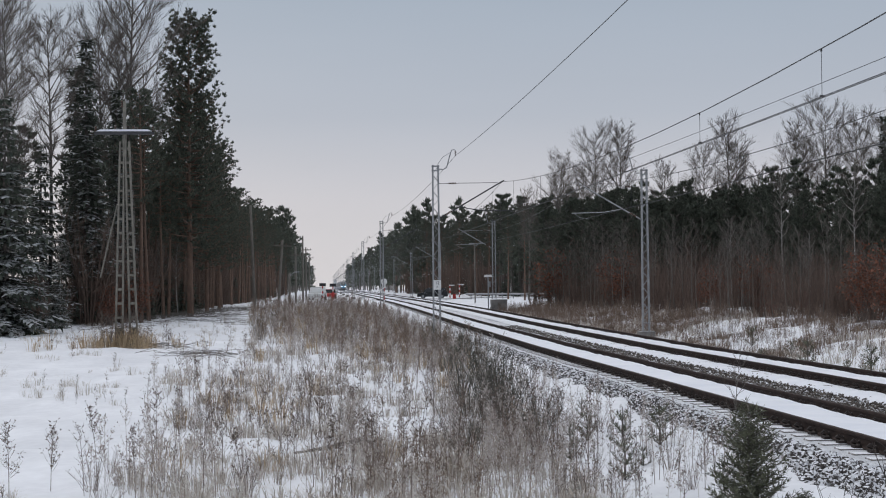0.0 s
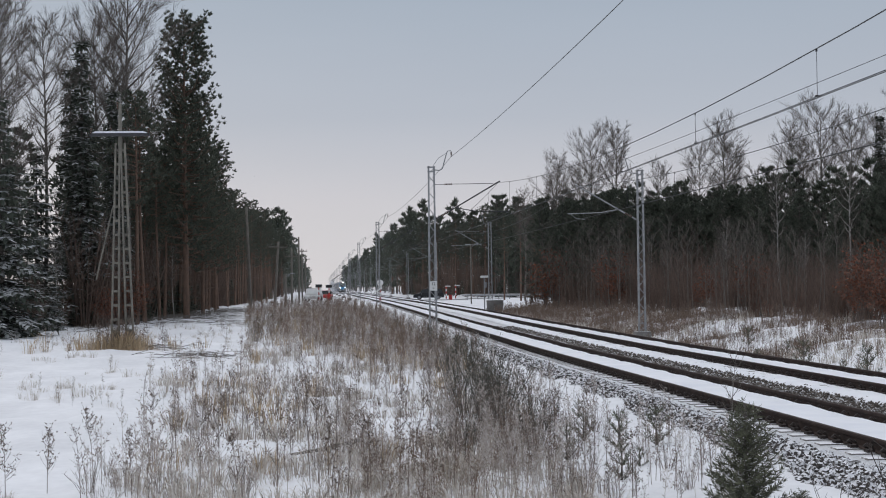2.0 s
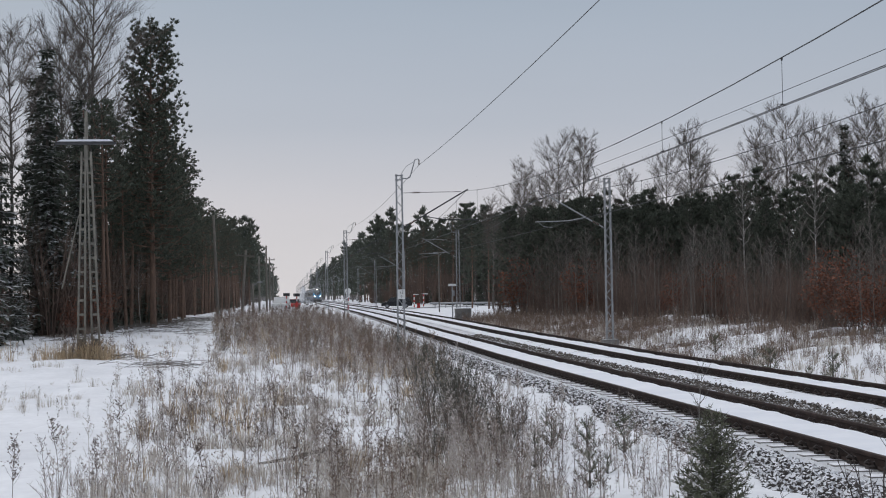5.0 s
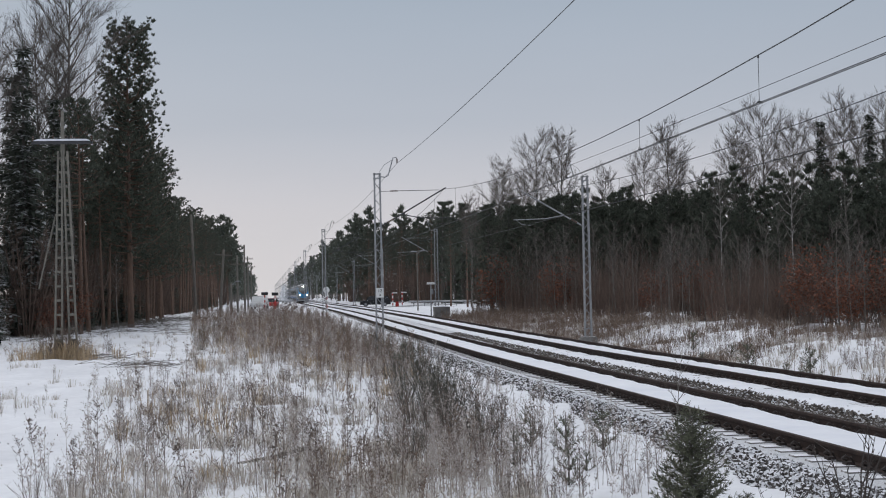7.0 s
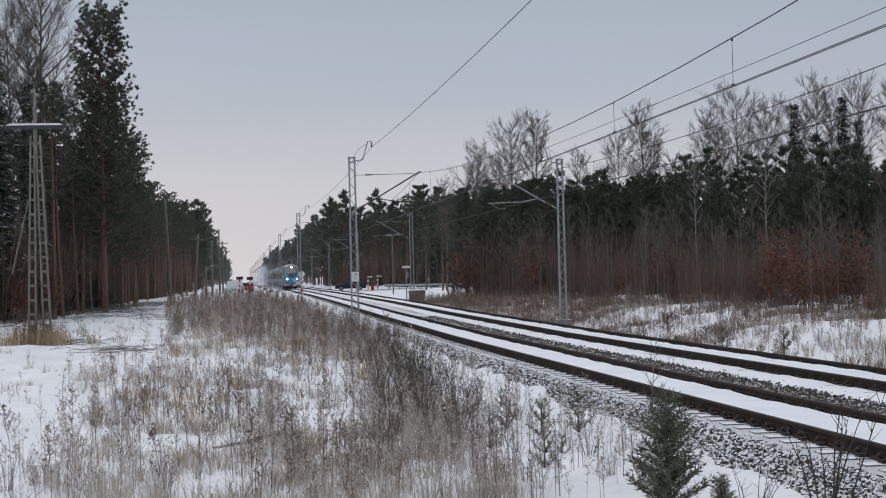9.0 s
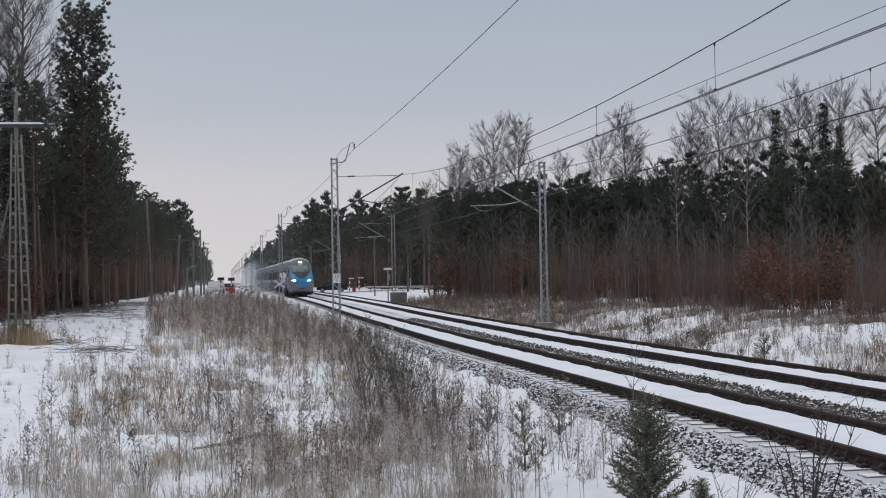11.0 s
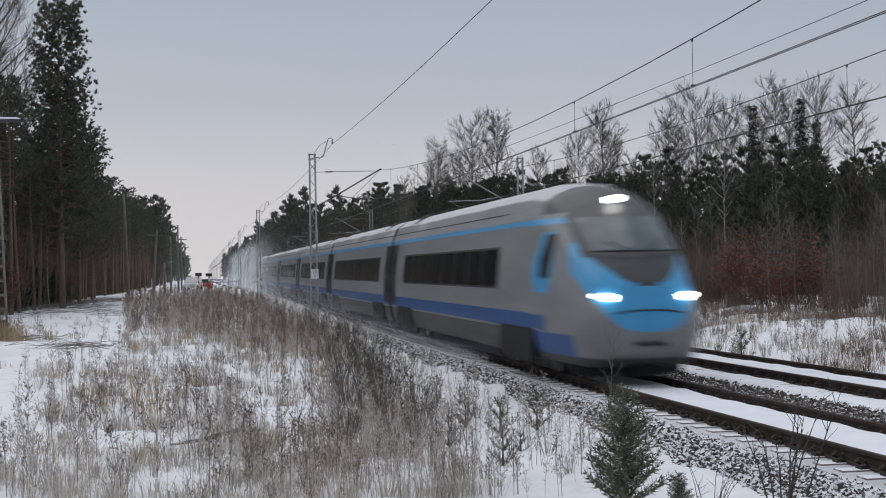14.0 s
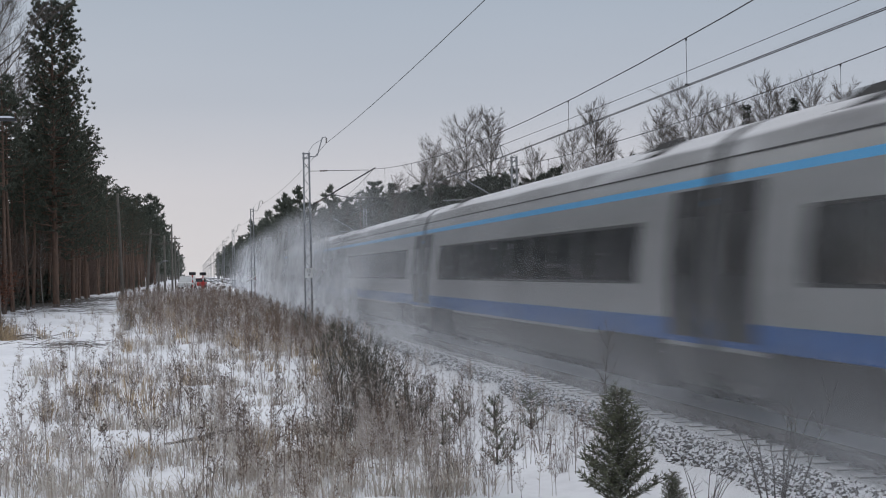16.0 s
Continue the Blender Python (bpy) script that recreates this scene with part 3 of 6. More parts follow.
AX, AY = -7.85, 57.0
az = ground_z(AX, AY)
apole = thing("power_pole", "weathered concrete A-shaped power pole with a crossarm", "pole", m=pose(AX, AY, az - 0.2))
pm = Mesh()
ladder_post(pm, (-0.26, 0, 0), (-0.10, 0, 8.4), 0.29, 0.15, 0.09, 15)
part("post", pm, POLE_CONCRETE, apole)
pm = Mesh()
ladder_post(pm, (0.34, 0, 0), (0.10, 0, 8.4), 0.29, 0.15, 0.09, 15)
part("post", pm, POLE_CONCRETE, apole)
part("top_post", Mesh().tube([(0, 0, 8.2), (0, 0, 10.0)], [0.09, 0.06], 8), POLE_CONCRETE, apole)
ca = Mesh().box((0, -0.12, 8.72), (2.35, 0.1, 0.10)).box((0, -0.14, 8.80), (2.2, 0.06, 0.05))
part("crossarm", ca, DARK_STEEL, apole, "dark steel crossarm with a line of snow")
part("snow_cap", Mesh().box((0, -0.13, 8.83), (2.2, 0.15, 0.075), 0.85), SNOW, apole, "line of snow")
ii = Mesh()
for x in (-1.12, -0.35, 0.35, 1.12):
    insulator(ii, (x, -0.12, 8.76), (x, -0.12, 9.0), 0.05, 3)
insulator(ii, (-0.1, 0, 9.75), (-0.1, 0, 10.05), 0.06, 3)
part("insulator", ii, PORCELAIN, apole)
part("brace", Mesh().tube([(-0.3, 0.05, 5.9), (-1.05, 0.5, 3.0)], 0.035, 6), POLE_CONCRETE, apole)


def wood_pole(x, y, h, arm=None, lamp=False, lean=0.0, r=0.13):
    z = ground_z(x, y)
    t = thing("wooden_pole", "grey wooden line pole standing in snow", "pole", "poles along the railway", m=pose(x, y, z - 0.2, 0, lean, 0))
    part("post", Mesh().tube([(0, 0, 0), (0, 0, h)], [r, r * 0.72], 8), WOOD_GREY, t, smooth=True)
    if arm:
        part("crossarm", Mesh().box((0, -0.12, h - arm), (1.6, 0.09, 0.11)), WOOD_GREY, t)
        q = Mesh()
        for o in (-0.7, -0.25, 0.25, 0.7):
            insulator(q, (o, -0.12, h - arm + 0.05), (o, -0.12, h - arm + 0.24), 0.04, 2)
        part("insulator", q, PORCELAIN, t)
    if lamp:
        q = Mesh().tube([(0, 0, h - 0.3), (0.5, 0, h + 0.1)], 0.03, 6).box((0.75, 0, h + 0.13), (0.6, 0.2, 0.1), 0.8)
        part("lamp_arm", q, GALV, t)


wood_pole(-5.45, 113, 8.6, None, False, -2.0)
wood_pole(-4.1, 128, 6.2, 0.5, False, 4)
wood_pole(-3.1, 158, 6.6, 1.0)
wood_pole(-2.5, 172, 8.2)
wood_pole(-2.6, 210, 8.0, 0.4)
wood_pole(-2.7, 270, 8.0, 0.4)
wood_pole(-3.6, 150, 3.4, None, True)
wood_pole(18.0, 168, 7.2, None, True, 0, 0.08)

# ---------------------------------------------------------------- the train
NOSE_Y0, SPEED = 606.3, 41.5      # nose tip at the clip's start, metres a second
END_LEN, MID_LEN, CARS = 26.4, 24.85, 7
SECTION = [(0.0, 4.12), (0.40, 4.09), (0.80, 3.95), (1.06, 3.78), (1.16, 3.52), (1.235, 3.30), (1.25, 3.17), (1.30, 2.78), (1.375, 2.30), (1.405, 1.96), (1.415, 1.60), (1.415, 1.44), (1.41, 1.10), (1.395, 1.04), (1.37, 0.80), (1.32, 0.55), (1.22, 0.34), (0.9, 0.30), (0.0, 0.30)]
NOSE = 0.78      # how the nose is drawn out
S_TOP, S_HALF, S_LOW = ((0, 0.25, 0.7, 1.2, 1.8, 2.5, 3.3, 4.2, 5.2, 6.4, 8), (1.36, 1.98, 2.34, 2.64, 2.98, 3.32, 3.64, 3.90, 4.05, 4.12, 4.12)), \
    ((0, 0.12, 0.35, 0.7, 1.2, 1.8, 2.6, 3.6, 5.0, 6.4, 8), (0.01, 0.62, 0.92, 1.12, 1.25, 1.33, 1.38, 1.405, 1.412, 1.415, 1.415)), \
    ((0, 0.03, 0.2, 0.6, 1.2, 8), (1.33, 1.05, 0.62, 0.42, 0.32, 0.30))


def fine_section(n):
    """The cross-section from the roof's middle down one side, evenly divided, then mirrored."""
    p = np.array(SECTION)
    d = np.r_[0, np.cumsum(np.hypot(*np.diff(p, axis=0).T))]
    s = np.linspace(0, d[-1], n)
    return np.c_[np.interp(s, d, p[:, 0]), np.interp(s, d, p[:, 1])]


def shaped(x, z, s):
    """A point of the section at s metres behind the nose's tip."""
    s = s / NOSE
    top, half, low = (lerp(s, *q) for q in (S_TOP, S_HALF, S_LOW))
    u = (z - 0.30) / 3.82
    rnd_ = 1.0
    if s < 6.4:
        k = 1 - s / 6.4
        e = abs(u * 2 - 0.75)
        rnd_ = 1 - 0.16 * k * min(1.0, e) ** 2
    return x * half / 1.415 * rnd_, low + u * (top - low)


SEC = fine_section(104)
SIDE = [(-x, z) for x, z in SEC[:0:-1]] + [tuple(q) for q in SEC]


def loft(slist, keep, ring=SIDE, nose=False, push=0.0):
    """The skin between the stations slist, of the faces for which keep(s, x, z) holds."""
    m, n = Mesh(), len(ring)
    P = []
    for s in slist:
        for x, z in ring:
            if nose:
                a, b = shaped(x, z, s)
            else:
                a, b = x, z
            P.append((a, s, b))
    used = {}

    def at(i):
        if i not in used:
            used[i] = len(m.v)
            x, y, z = P[i]
            if push:
                l = math.hypot(x, (z - 2.1) * 0.6) or 1
                x, z = x + push * x / l, z + push * (z - 2.1) * 0.6 / l
                y -= push * (2.0 if nose else 0)
            m.v.append((x, y, z))
        return used[i]

    for j in range(len(slist) - 1):
        for k in range(n - 1):
            a = j * n + k
            c = [(P[a][q] + P[a + 1][q] + P[a + n][q] + P[a + n + 1][q]) / 4 for q in range(3)]
            if keep(c[1], c[0], c[2]):
                m.f.append((at(a), at(a + n), at(a + n + 1), at(a + 1)))
    return m


def zone(s, x, z, nose):
    """Which paint covers the place: s behind the tip, x across, z up."""
    ax = abs(x)
    if nose:
        s = s / NOSE
    if nose and s < 5.6:
        face = 1.15 + 0.62 * max(0, z - 1.0) ** 1.25       # how far back the face reaches at this height
        if s < face + 0.35 or (z > 3.25 and s < 5.2):
            if z > 3.38 and s < 4.9 and ax < 1.12:
                return "helmet"
            if 2.46 < z <= 3.38 and ax < 0.98 and s < face + 0.3:
                return "windscreen" if (ax < 0.86 and 2.54 < z < 3.26) else "helmet"
            if z > 1.90 + 0.66 * (ax / 0.95) ** 2.2 and z <= 2.5 and ax < 0.98:
                return "helmet"
            if z > 1.03 + 1.55 * (ax / 1.30) ** 3.2 and z < 2.75 and s < face + 0.05:
                return "blue"
        if 0.52 < z < 0.98 and s > 1.3 + (0.98 - z) * 0 and ax > 0.5:
            return "deep" if z < 0.95 and s > 0.9 else "silver"
        if z < 0.52:
            return "skirt"
        if 2.05 < z < 2.95 and 3.2 < s < 4.3 - abs(z - 2.4) * 0.6:
            return "glass"
        if 1.75 < z < 3.0 and 3.0 + abs(z - 2.2) * 0.4 < s < 5.0 - abs(z - 2.2) * 0.8:
            return "blue"
    if z > 3.53:
        return "roof"
    if 3.16 < z <= 3.29 and ax > 0.9:
        return "stripe"
    if 0.96 < z <= 1.29 and ax > 1.2:
        return "deep" if not (nose and s < 3.5) else "silver"
    if z <= 0.94 and not (nose and s < 3.0):
        return "skirt"
    return "silver"


PAINT = {"helmet": ("front_cowl", T_HELMET), "windscreen": ("windscreen", T_WIND), "blue": ("nose_panel", T_BLUE), "deep": ("lower_stripe", T_DEEP), "skirt": ("skirt", T_SKIRT), "roof": ("roof", T_ROOF), "stripe": ("upper_stripe", T_BLUE), "silver": ("body_shell", T_SILVER), "glass": ("cab_window", T_GLASS)}


def band(y0, y1, z0, z1, push, sides=(-1, 1)):
    """A strip of the car's side, a little proud of it, on both sides."""
    m = Mesh()
    zs = np.linspace(z0, z1, 6)
    p = np.array(SECTION)
    for sgn in sides:
        b = len(m.v)
        for y in (y0, y1):
            for z in zs:
                x = float(np.interp(z, p[::-1][2:-3, 1], p[::-1][2:-3, 0]))
                m.v.append((sgn * (x + push), y, z))
        n = len(zs)
        for i in range(n - 1):
            m.f.append((b + i, b + i + 1, b + n + i + 1, b + n + i)[::sgn])
    return m


def bogie(train, y):
    b = part("bogie", Mesh().box((0, y, 0.55), (2.1, 3.0, 0.32), 0.9).box((-1.02, y, 0.5), (0.12, 3.4, 0.25)).box((1.02, y, 0.5), (0.12, 3.4, 0.25)), T_DARK, train, "dark bogie frame")
    for o in (-1.35, 1.35):
        w = Mesh()
        for sx in (-0.75, 0.75):
            w.tube([(sx - 0.07, y + o, 0.445), (sx - 0.055, y + o, 0.445), (sx + 0.055, y + o, 0.445), (sx + 0.07, y + o, 0.445)], [0.40, 0.44, 0.44, 0.40], 20)
        w.tube([(-0.95, y + o, 0.445), (0.95, y + o, 0.445)], 0.09, 8)
        part("wheelset", w, DARK_STEEL, b)


def car(train, y0, length, nose=False, flip=False):
    """One coach from y0 backwards; the nose car begins at the tip, the tail car ends with one."""
    def turn(m):
        if flip:
            m.v = [(-x, y0 + length - (y - y0), z) for x, y, z in m.v]
        return m

    body = None
    gap = 0.24
    if nose:
        st = [y0 + 6.4 * (i / 104) ** 1.35 for i in range(105)] + [y0 + 9, y0 + length - gap]
    else:
        st = [y0 + gap, y0 + 3, y0 + length - 3, y0 + length - gap]
    groups = ["silver", "roof", "stripe", "deep", "skirt"] + (["helmet", "windscreen", "blue", "glass"] if nose else [])
    for g in groups:
        if nose:
            m = loft([s - y0 for s in st], lambda s, x, z: zone(s, x, z, True) == g, nose=True)
            m.v = [(x, y + y0, z) for x, y, z in m.v]
        else:
            m = loft(st, lambda s, x, z: zone(s, x, z, False) == g)
        if not m.f:
            continue
        ob = part(PAINT[g][0], turn(m), PAINT[g][1], body if body is not None else train, smooth=True)
        if body is None:
            body = ob
            tagged(body, "silver-grey coach body")
    a = y0 + (7.2 if nose else 3.1)
    b = y0 + length - (3.5 if nose else 3.1)
    # black window band with panes between pillars
    part("window_band", turn(band(a, b, 1.79, 2.76, 0.006)), T_RUBBER, body, "black window band")
    n = max(1, round((b - a) / 1.95))
    for i in range(n):
        u0, u1 = a + (b - a) * i / n + 0.06, a + (b - a) * (i + 1) / n - 0.06
        for sd in (-1, 1):
            part("window", turn(band(u0, u1, 1.84, 2.71, 0.012, (sd,))), T_GLASS, body)
    for yy in ([] if nose else [y0 + 0.30]) + [y0 + length - 1.65]:
        for sd in (-1, 1):
            part("door", turn(band(yy, yy + 1.35, 1.06, 3.14, 0.008, (sd,))), T_DOOR, body, "dark grey entrance door")
            part("door_window", turn(band(yy + 0.35, yy + 0.90, 1.95, 2.75, 0.014, (sd,))), T_GLASS, body)
    # thin line along the roof's edge
    part("roof_seam", turn(band(y0 + (7 if nose else gap), y0 + length - gap, 3.50, 3.53, 0.006)), T_RUBBER, body)
    part("sole_line", turn(band(y0 + (6 if nose else gap), y0 + length - gap, 0.925, 0.95, 0.006)), T_SILVER, body)
    # dark roof hatches near the ends
    for yy in ((y0 + length - 4.4,) if nose else (y0 + 3.0, y0 + length - 4.4)):
        for sgn in (-1, 1):
            q = Mesh()
            b0 = len(q.v)
            q.v += [(sgn * 0.55, yy, 4.06), (sgn * 1.02, yy, 3.86), (sgn * 1.02, yy + 1.9, 3.78), (sgn * 0.55, yy + 1.9, 4.06), (sgn * 0.50, yy + 0.3, 4.14), (sgn * 1.0, yy + 0.3, 3.86), (sgn * 1.0, yy + 1.6, 3.78), (sgn * 0.50, yy + 1.6, 4.14)]
            q.f += [(b0 + 4, b0 + 5, b0 + 6, b0 + 7), (b0, b0 + 1, b0 + 5, b0 + 4), (b0 + 1, b0 + 2, b0 + 6, b0 + 5), (b0 + 2, b0 + 3, b0 + 7, b0 + 6), (b0 + 3, b0, b0 + 4, b0 + 7)]
            part("roof_hatch", turn(q), T_DARK, body, "dark roof hatch")
    for yy in (y0 + (5.4 if nose else 3.6), y0 + length - 3.6):
        yb = y0 + length - (yy - y0) if flip else yy
        bogie(train, yb)
        # no opening is cut: a near-black box paints the wheel recess's shade
        for sgn in (-1, 1):
            part("arch_shade", turn(Mesh().box((sgn * 1.34, yy, 0.62), (0.14, 3.3, 0.72))), T_DARK, body, "near-black box standing in for the shaded wheel cut-out")
    if not flip:
        ye = y0 + length
        ring = [(x * 0.95, 2.1 + (z - 2.1) * 0.965) for x, z in SIDE]
        part("gangway_bellows", loft([ye - gap - 0.1, ye, ye + gap + 0.1], lambda s, x, z: True, ring), T_BELLOWS, body, "dark grey gangway bellows")
    return body


train = thing("train", "silver and blue high-speed train with lit headlights on the track", "train")
y = 0.0
for i in range(CARS):
    end = i in (0, CARS - 1)
    front = car(train, y, END_LEN if end else MID_LEN, end, i == CARS - 1)
    if i == 0:
        nose_body = front
    y += END_LEN if end else MID_LEN
# lights, mouth, wiper and plough of the leading car
def on_nose(x, z, out=0.0):
    """The place on the leading car's skin at x across and z up, found along the nose."""
    for i in range(400):
        q = 0.012 * i
        ring = [shaped(a_, b_, q) for a_, b_ in SEC]
        half = max((r_[0] for r_ in ring if abs(r_[1] - z) < 0.12), default=-1)
        if half >= abs(x):
            return (x, q - out, z)
    return (x, 4.8, z)


for sx in (-1, 1):
    hl = Mesh()
    hl.tube([on_nose(sx * 0.64, 1.67, 0.01), on_nose(sx * 0.82, 1.69, 0.03), on_nose(sx * 0.98, 1.71, 0.01)], [0.05, 0.085, 0.045], 10)
    part("headlight", hl, LAMP, nose_body, "lit white headlight", smooth=True)
part("headlight", Mesh().tube([on_nose(-0.18, 3.63, 0.02), on_nose(0, 3.64, 0.04), on_nose(0.18, 3.63, 0.02)], [0.05, 0.08, 0.05], 10), LAMP, nose_body, "lit white top light", smooth=True)
mo = Mesh()
mo.tube([on_nose(0.66 * (i - 6) / 6, 1.44 - 0.06 * ((i - 6) / 6) ** 2, 0.006) for i in range(13)], 0.018, 5)
part("coupler_seam", mo, T_RUBBER, nose_body)
wp = Mesh().tube([on_nose(0.85 * (i - 4) / 4, 2.56, 0.02) for i in range(9)], 0.022, 5)
wp.tube([on_nose(-0.1, 2.52, 0.03), on_nose(-0.55, 2.75, 0.03)], 0.018, 5).tube([on_nose(0.1, 2.52, 0.03), on_nose(0.55, 2.78, 0.03)], 0.018, 5)
part("wiper", wp, T_RUBBER, nose_body)
pl = Mesh()
pl.v = [(-1.15, 1.5, 0.62), (0, 0.45, 0.62), (1.15, 1.5, 0.62), (-1.1, 1.5, 0.14), (0, 0.55, 0.14), (1.1, 1.5, 0.14), (-1.1, 2.2, 0.5), (1.1, 2.2, 0.5)]
pl.f = [(0, 1, 4, 3), (1, 2, 5, 4), (0, 3, 6), (2, 7, 5)]
part("snow_plough", pl, T_DARK, nose_body, "dark snow plough")
part("front_grille", Mesh().tube([on_nose(-0.3, 0.80, 0.01), on_nose(0, 0.80, 0.01), on_nose(0.3, 0.80, 0.01)], 0.035, 5), T_RUBBER, nose_body)


def train_pose(t):
    n = NOSE_Y0 - SPEED * t + 0.6 * math.exp(-((t - 13.5) / 0.4) ** 2)
    za = np.mean([rail_z(n + d) for d in (0, 25)])
    zb = np.mean([rail_z(n + d) for d in (140, 180)])
    ang = math.atan2(zb - za, 147.5)
    return Matrix.Translation((TRACK_1, n, float(za) - math.tan(ang) * 12)) @ pose(0, 0, 0, math.degrees(ang), 0, 0)

# ---------------------------------------------------------------- trees
def rv(a, b):
    return random.uniform(a, b)


def tuft(m, p, d, length, width, n):
    """Needles: n pointed blades fanned round the direction d."""
    for _ in range(n):
        q = Vector(d) + Vector((rv(-0.7, 0.7), rv(-0.7, 0.7), rv(-0.45, 0.6)))
        m.leaf(p, Vector(p) + q.normalized() * length * rv(0.75, 1.3), width * rv(0.8, 1.35))


def pine_parts(h, r, bare, limbs, per, n, size, seed, spread=2.3, shape=(0.75, 1.1, 0.95, 0.35)):
    """A Scots pine: a tall trunk, bare below, with tiers of uneven limbs that end in needle tufts."""
    random.seed(seed)
    trunk, crown = Mesh(), Mesh()
    bx, by = rv(-0.3, 0.3), rv(-0.3, 0.3)

    def axis(u):
        return Vector((bx * math.sin(u * 2.6), by * math.sin(u * 2.1), h * u))

    trunk.tube([axis(i / 8) - Vector((0, 0, 0.3 if i == 0 else 0)) for i in range(9)], [r * (1 - 0.85 * i / 8) for i in range(9)], 8)
    for k in range(10):  # dead stubs on the bare stem
        u = rv(0.15, bare)
        a = rv(0, 6.3)
        p = axis(u)
        trunk.tube([p, p + Vector((math.cos(a), math.sin(a), rv(-0.2, 0.3))) * rv(0.4, 1.4)], [0.03, 0.008], 3)
    for k in range(limbs):
        u = bare + (1 - bare) * ((k + rv(0, 1)) / limbs) ** 0.85
        w = (u - bare) / (1 - bare)
        reach = spread * lerp(w, (0, 0.35, 0.75, 1), shape) * rv(0.45, 1.3)
        a = k * 2.4 + rv(-0.7, 0.7)
        lift = rv(-0.15, 0.25) + 0.5 * w
        d = Vector((math.cos(a), math.sin(a), lift)).normalized()
        p0 = axis(min(u, 0.99))
        p1 = p0 + d * reach * 0.6 + Vector((0, 0, -0.06 * reach))
        p2 = p0 + d * reach + Vector((0, 0, 0.10 * reach))
        trunk.tube([p0, p1, p2], [0.05 * (1.2 - w) + 0.015, 0.03, 0.012], 4)
        for j in range(per):
            v = 0.45 + 0.6 * (j + rv(0, 1)) / per
            p = p0.lerp(p1, v / 0.6) if v < 0.6 else p1.lerp(p2, (v - 0.6) / 0.4)
            p = p + Vector((rv(-1, 1), rv(-1, 1), rv(-0.25, 0.4))) * 0.17 * (reach + 0.5)
            tuft(crown, p, d * 0.5 + Vector((0, 0, 0.55)), size, size * 0.32, n)
    for _ in range(4):
        tuft(crown, axis(0.99) + Vector((rv(-0.35, 0.35), rv(-0.35, 0.35), rv(-0.5, 0.1))), (0, 0, 1), size, size * 0.32, n)
    return trunk, crown


def spruce_parts(h, r, spread, tiers, per, size, seed, droop=0.35, low=0.04):
    """A spruce: whorls of drooping boughs from the ground to a thin top."""
    random.seed(seed)
    trunk, crown = Mesh(), Mesh()
    trunk.tube([(0, 0, -0.3), (0, 0, h * 0.5), (0, 0, h * 0.99)], [r, r * 0.6, 0.02], 8)
    for i in range(tiers):
        u = low + (1 - low) * (i + rv(-0.6, 0.6)) / tiers
        u = min(max(u, low), 0.985)
        reach = spread * (1 - u) ** 0.8 * rv(0.75, 1.15) + 0.12
        nb = max(4, int(per * (1 - u) + 3))
        a0 = rv(0, 6.3)
        for k in range(nb):
            a = a0 + 6.283 * k / nb + rv(-0.25, 0.25)
            rr = reach * rv(0.6, 1.15)
            d = Vector((math.cos(a), math.sin(a), 0))
            p0 = Vector((0, 0, h * (u + rv(-0.012, 0.012))))
            tip = p0 + d * rr + Vector((0, 0, -droop * rr + 0.35 * rr * u))
            trunk.tube([p0, tip], [0.02 + 0.012 * rr, 0.006], 3)
            steps = max(2, int(rr / (size * 0.55)))
            for j in range(steps):
                v = (j + 0.6) / steps
                p = p0.lerp(tip, v)
                for s in (-1, 1):
                    side = Vector((-d.y * s, d.x * s, 0))
                    crown.leaf(p, p + (d * 0.7 + side * 0.7 + Vector((0, 0, rv(-0.5, 0.05)))) * size * rv(0.7, 1.2), size * 0.46, up=(rv(-0.3, 0.3), rv(-0.3, 0.3), 1))
                crown.leaf(p, p + d * size + Vector((0, 0, rv(-0.35, 0.15) * size)), size * 0.4, up=(0, 0, 1))
                crown.leaf(p, p + d * size * 0.3 + Vector((0, 0, -size * rv(0.5, 1.0))), size * 0.4)
    crown.blade((0, 0, h * 0.95), (0, 0, h * 1.02), 0.08)
    return trunk, crown


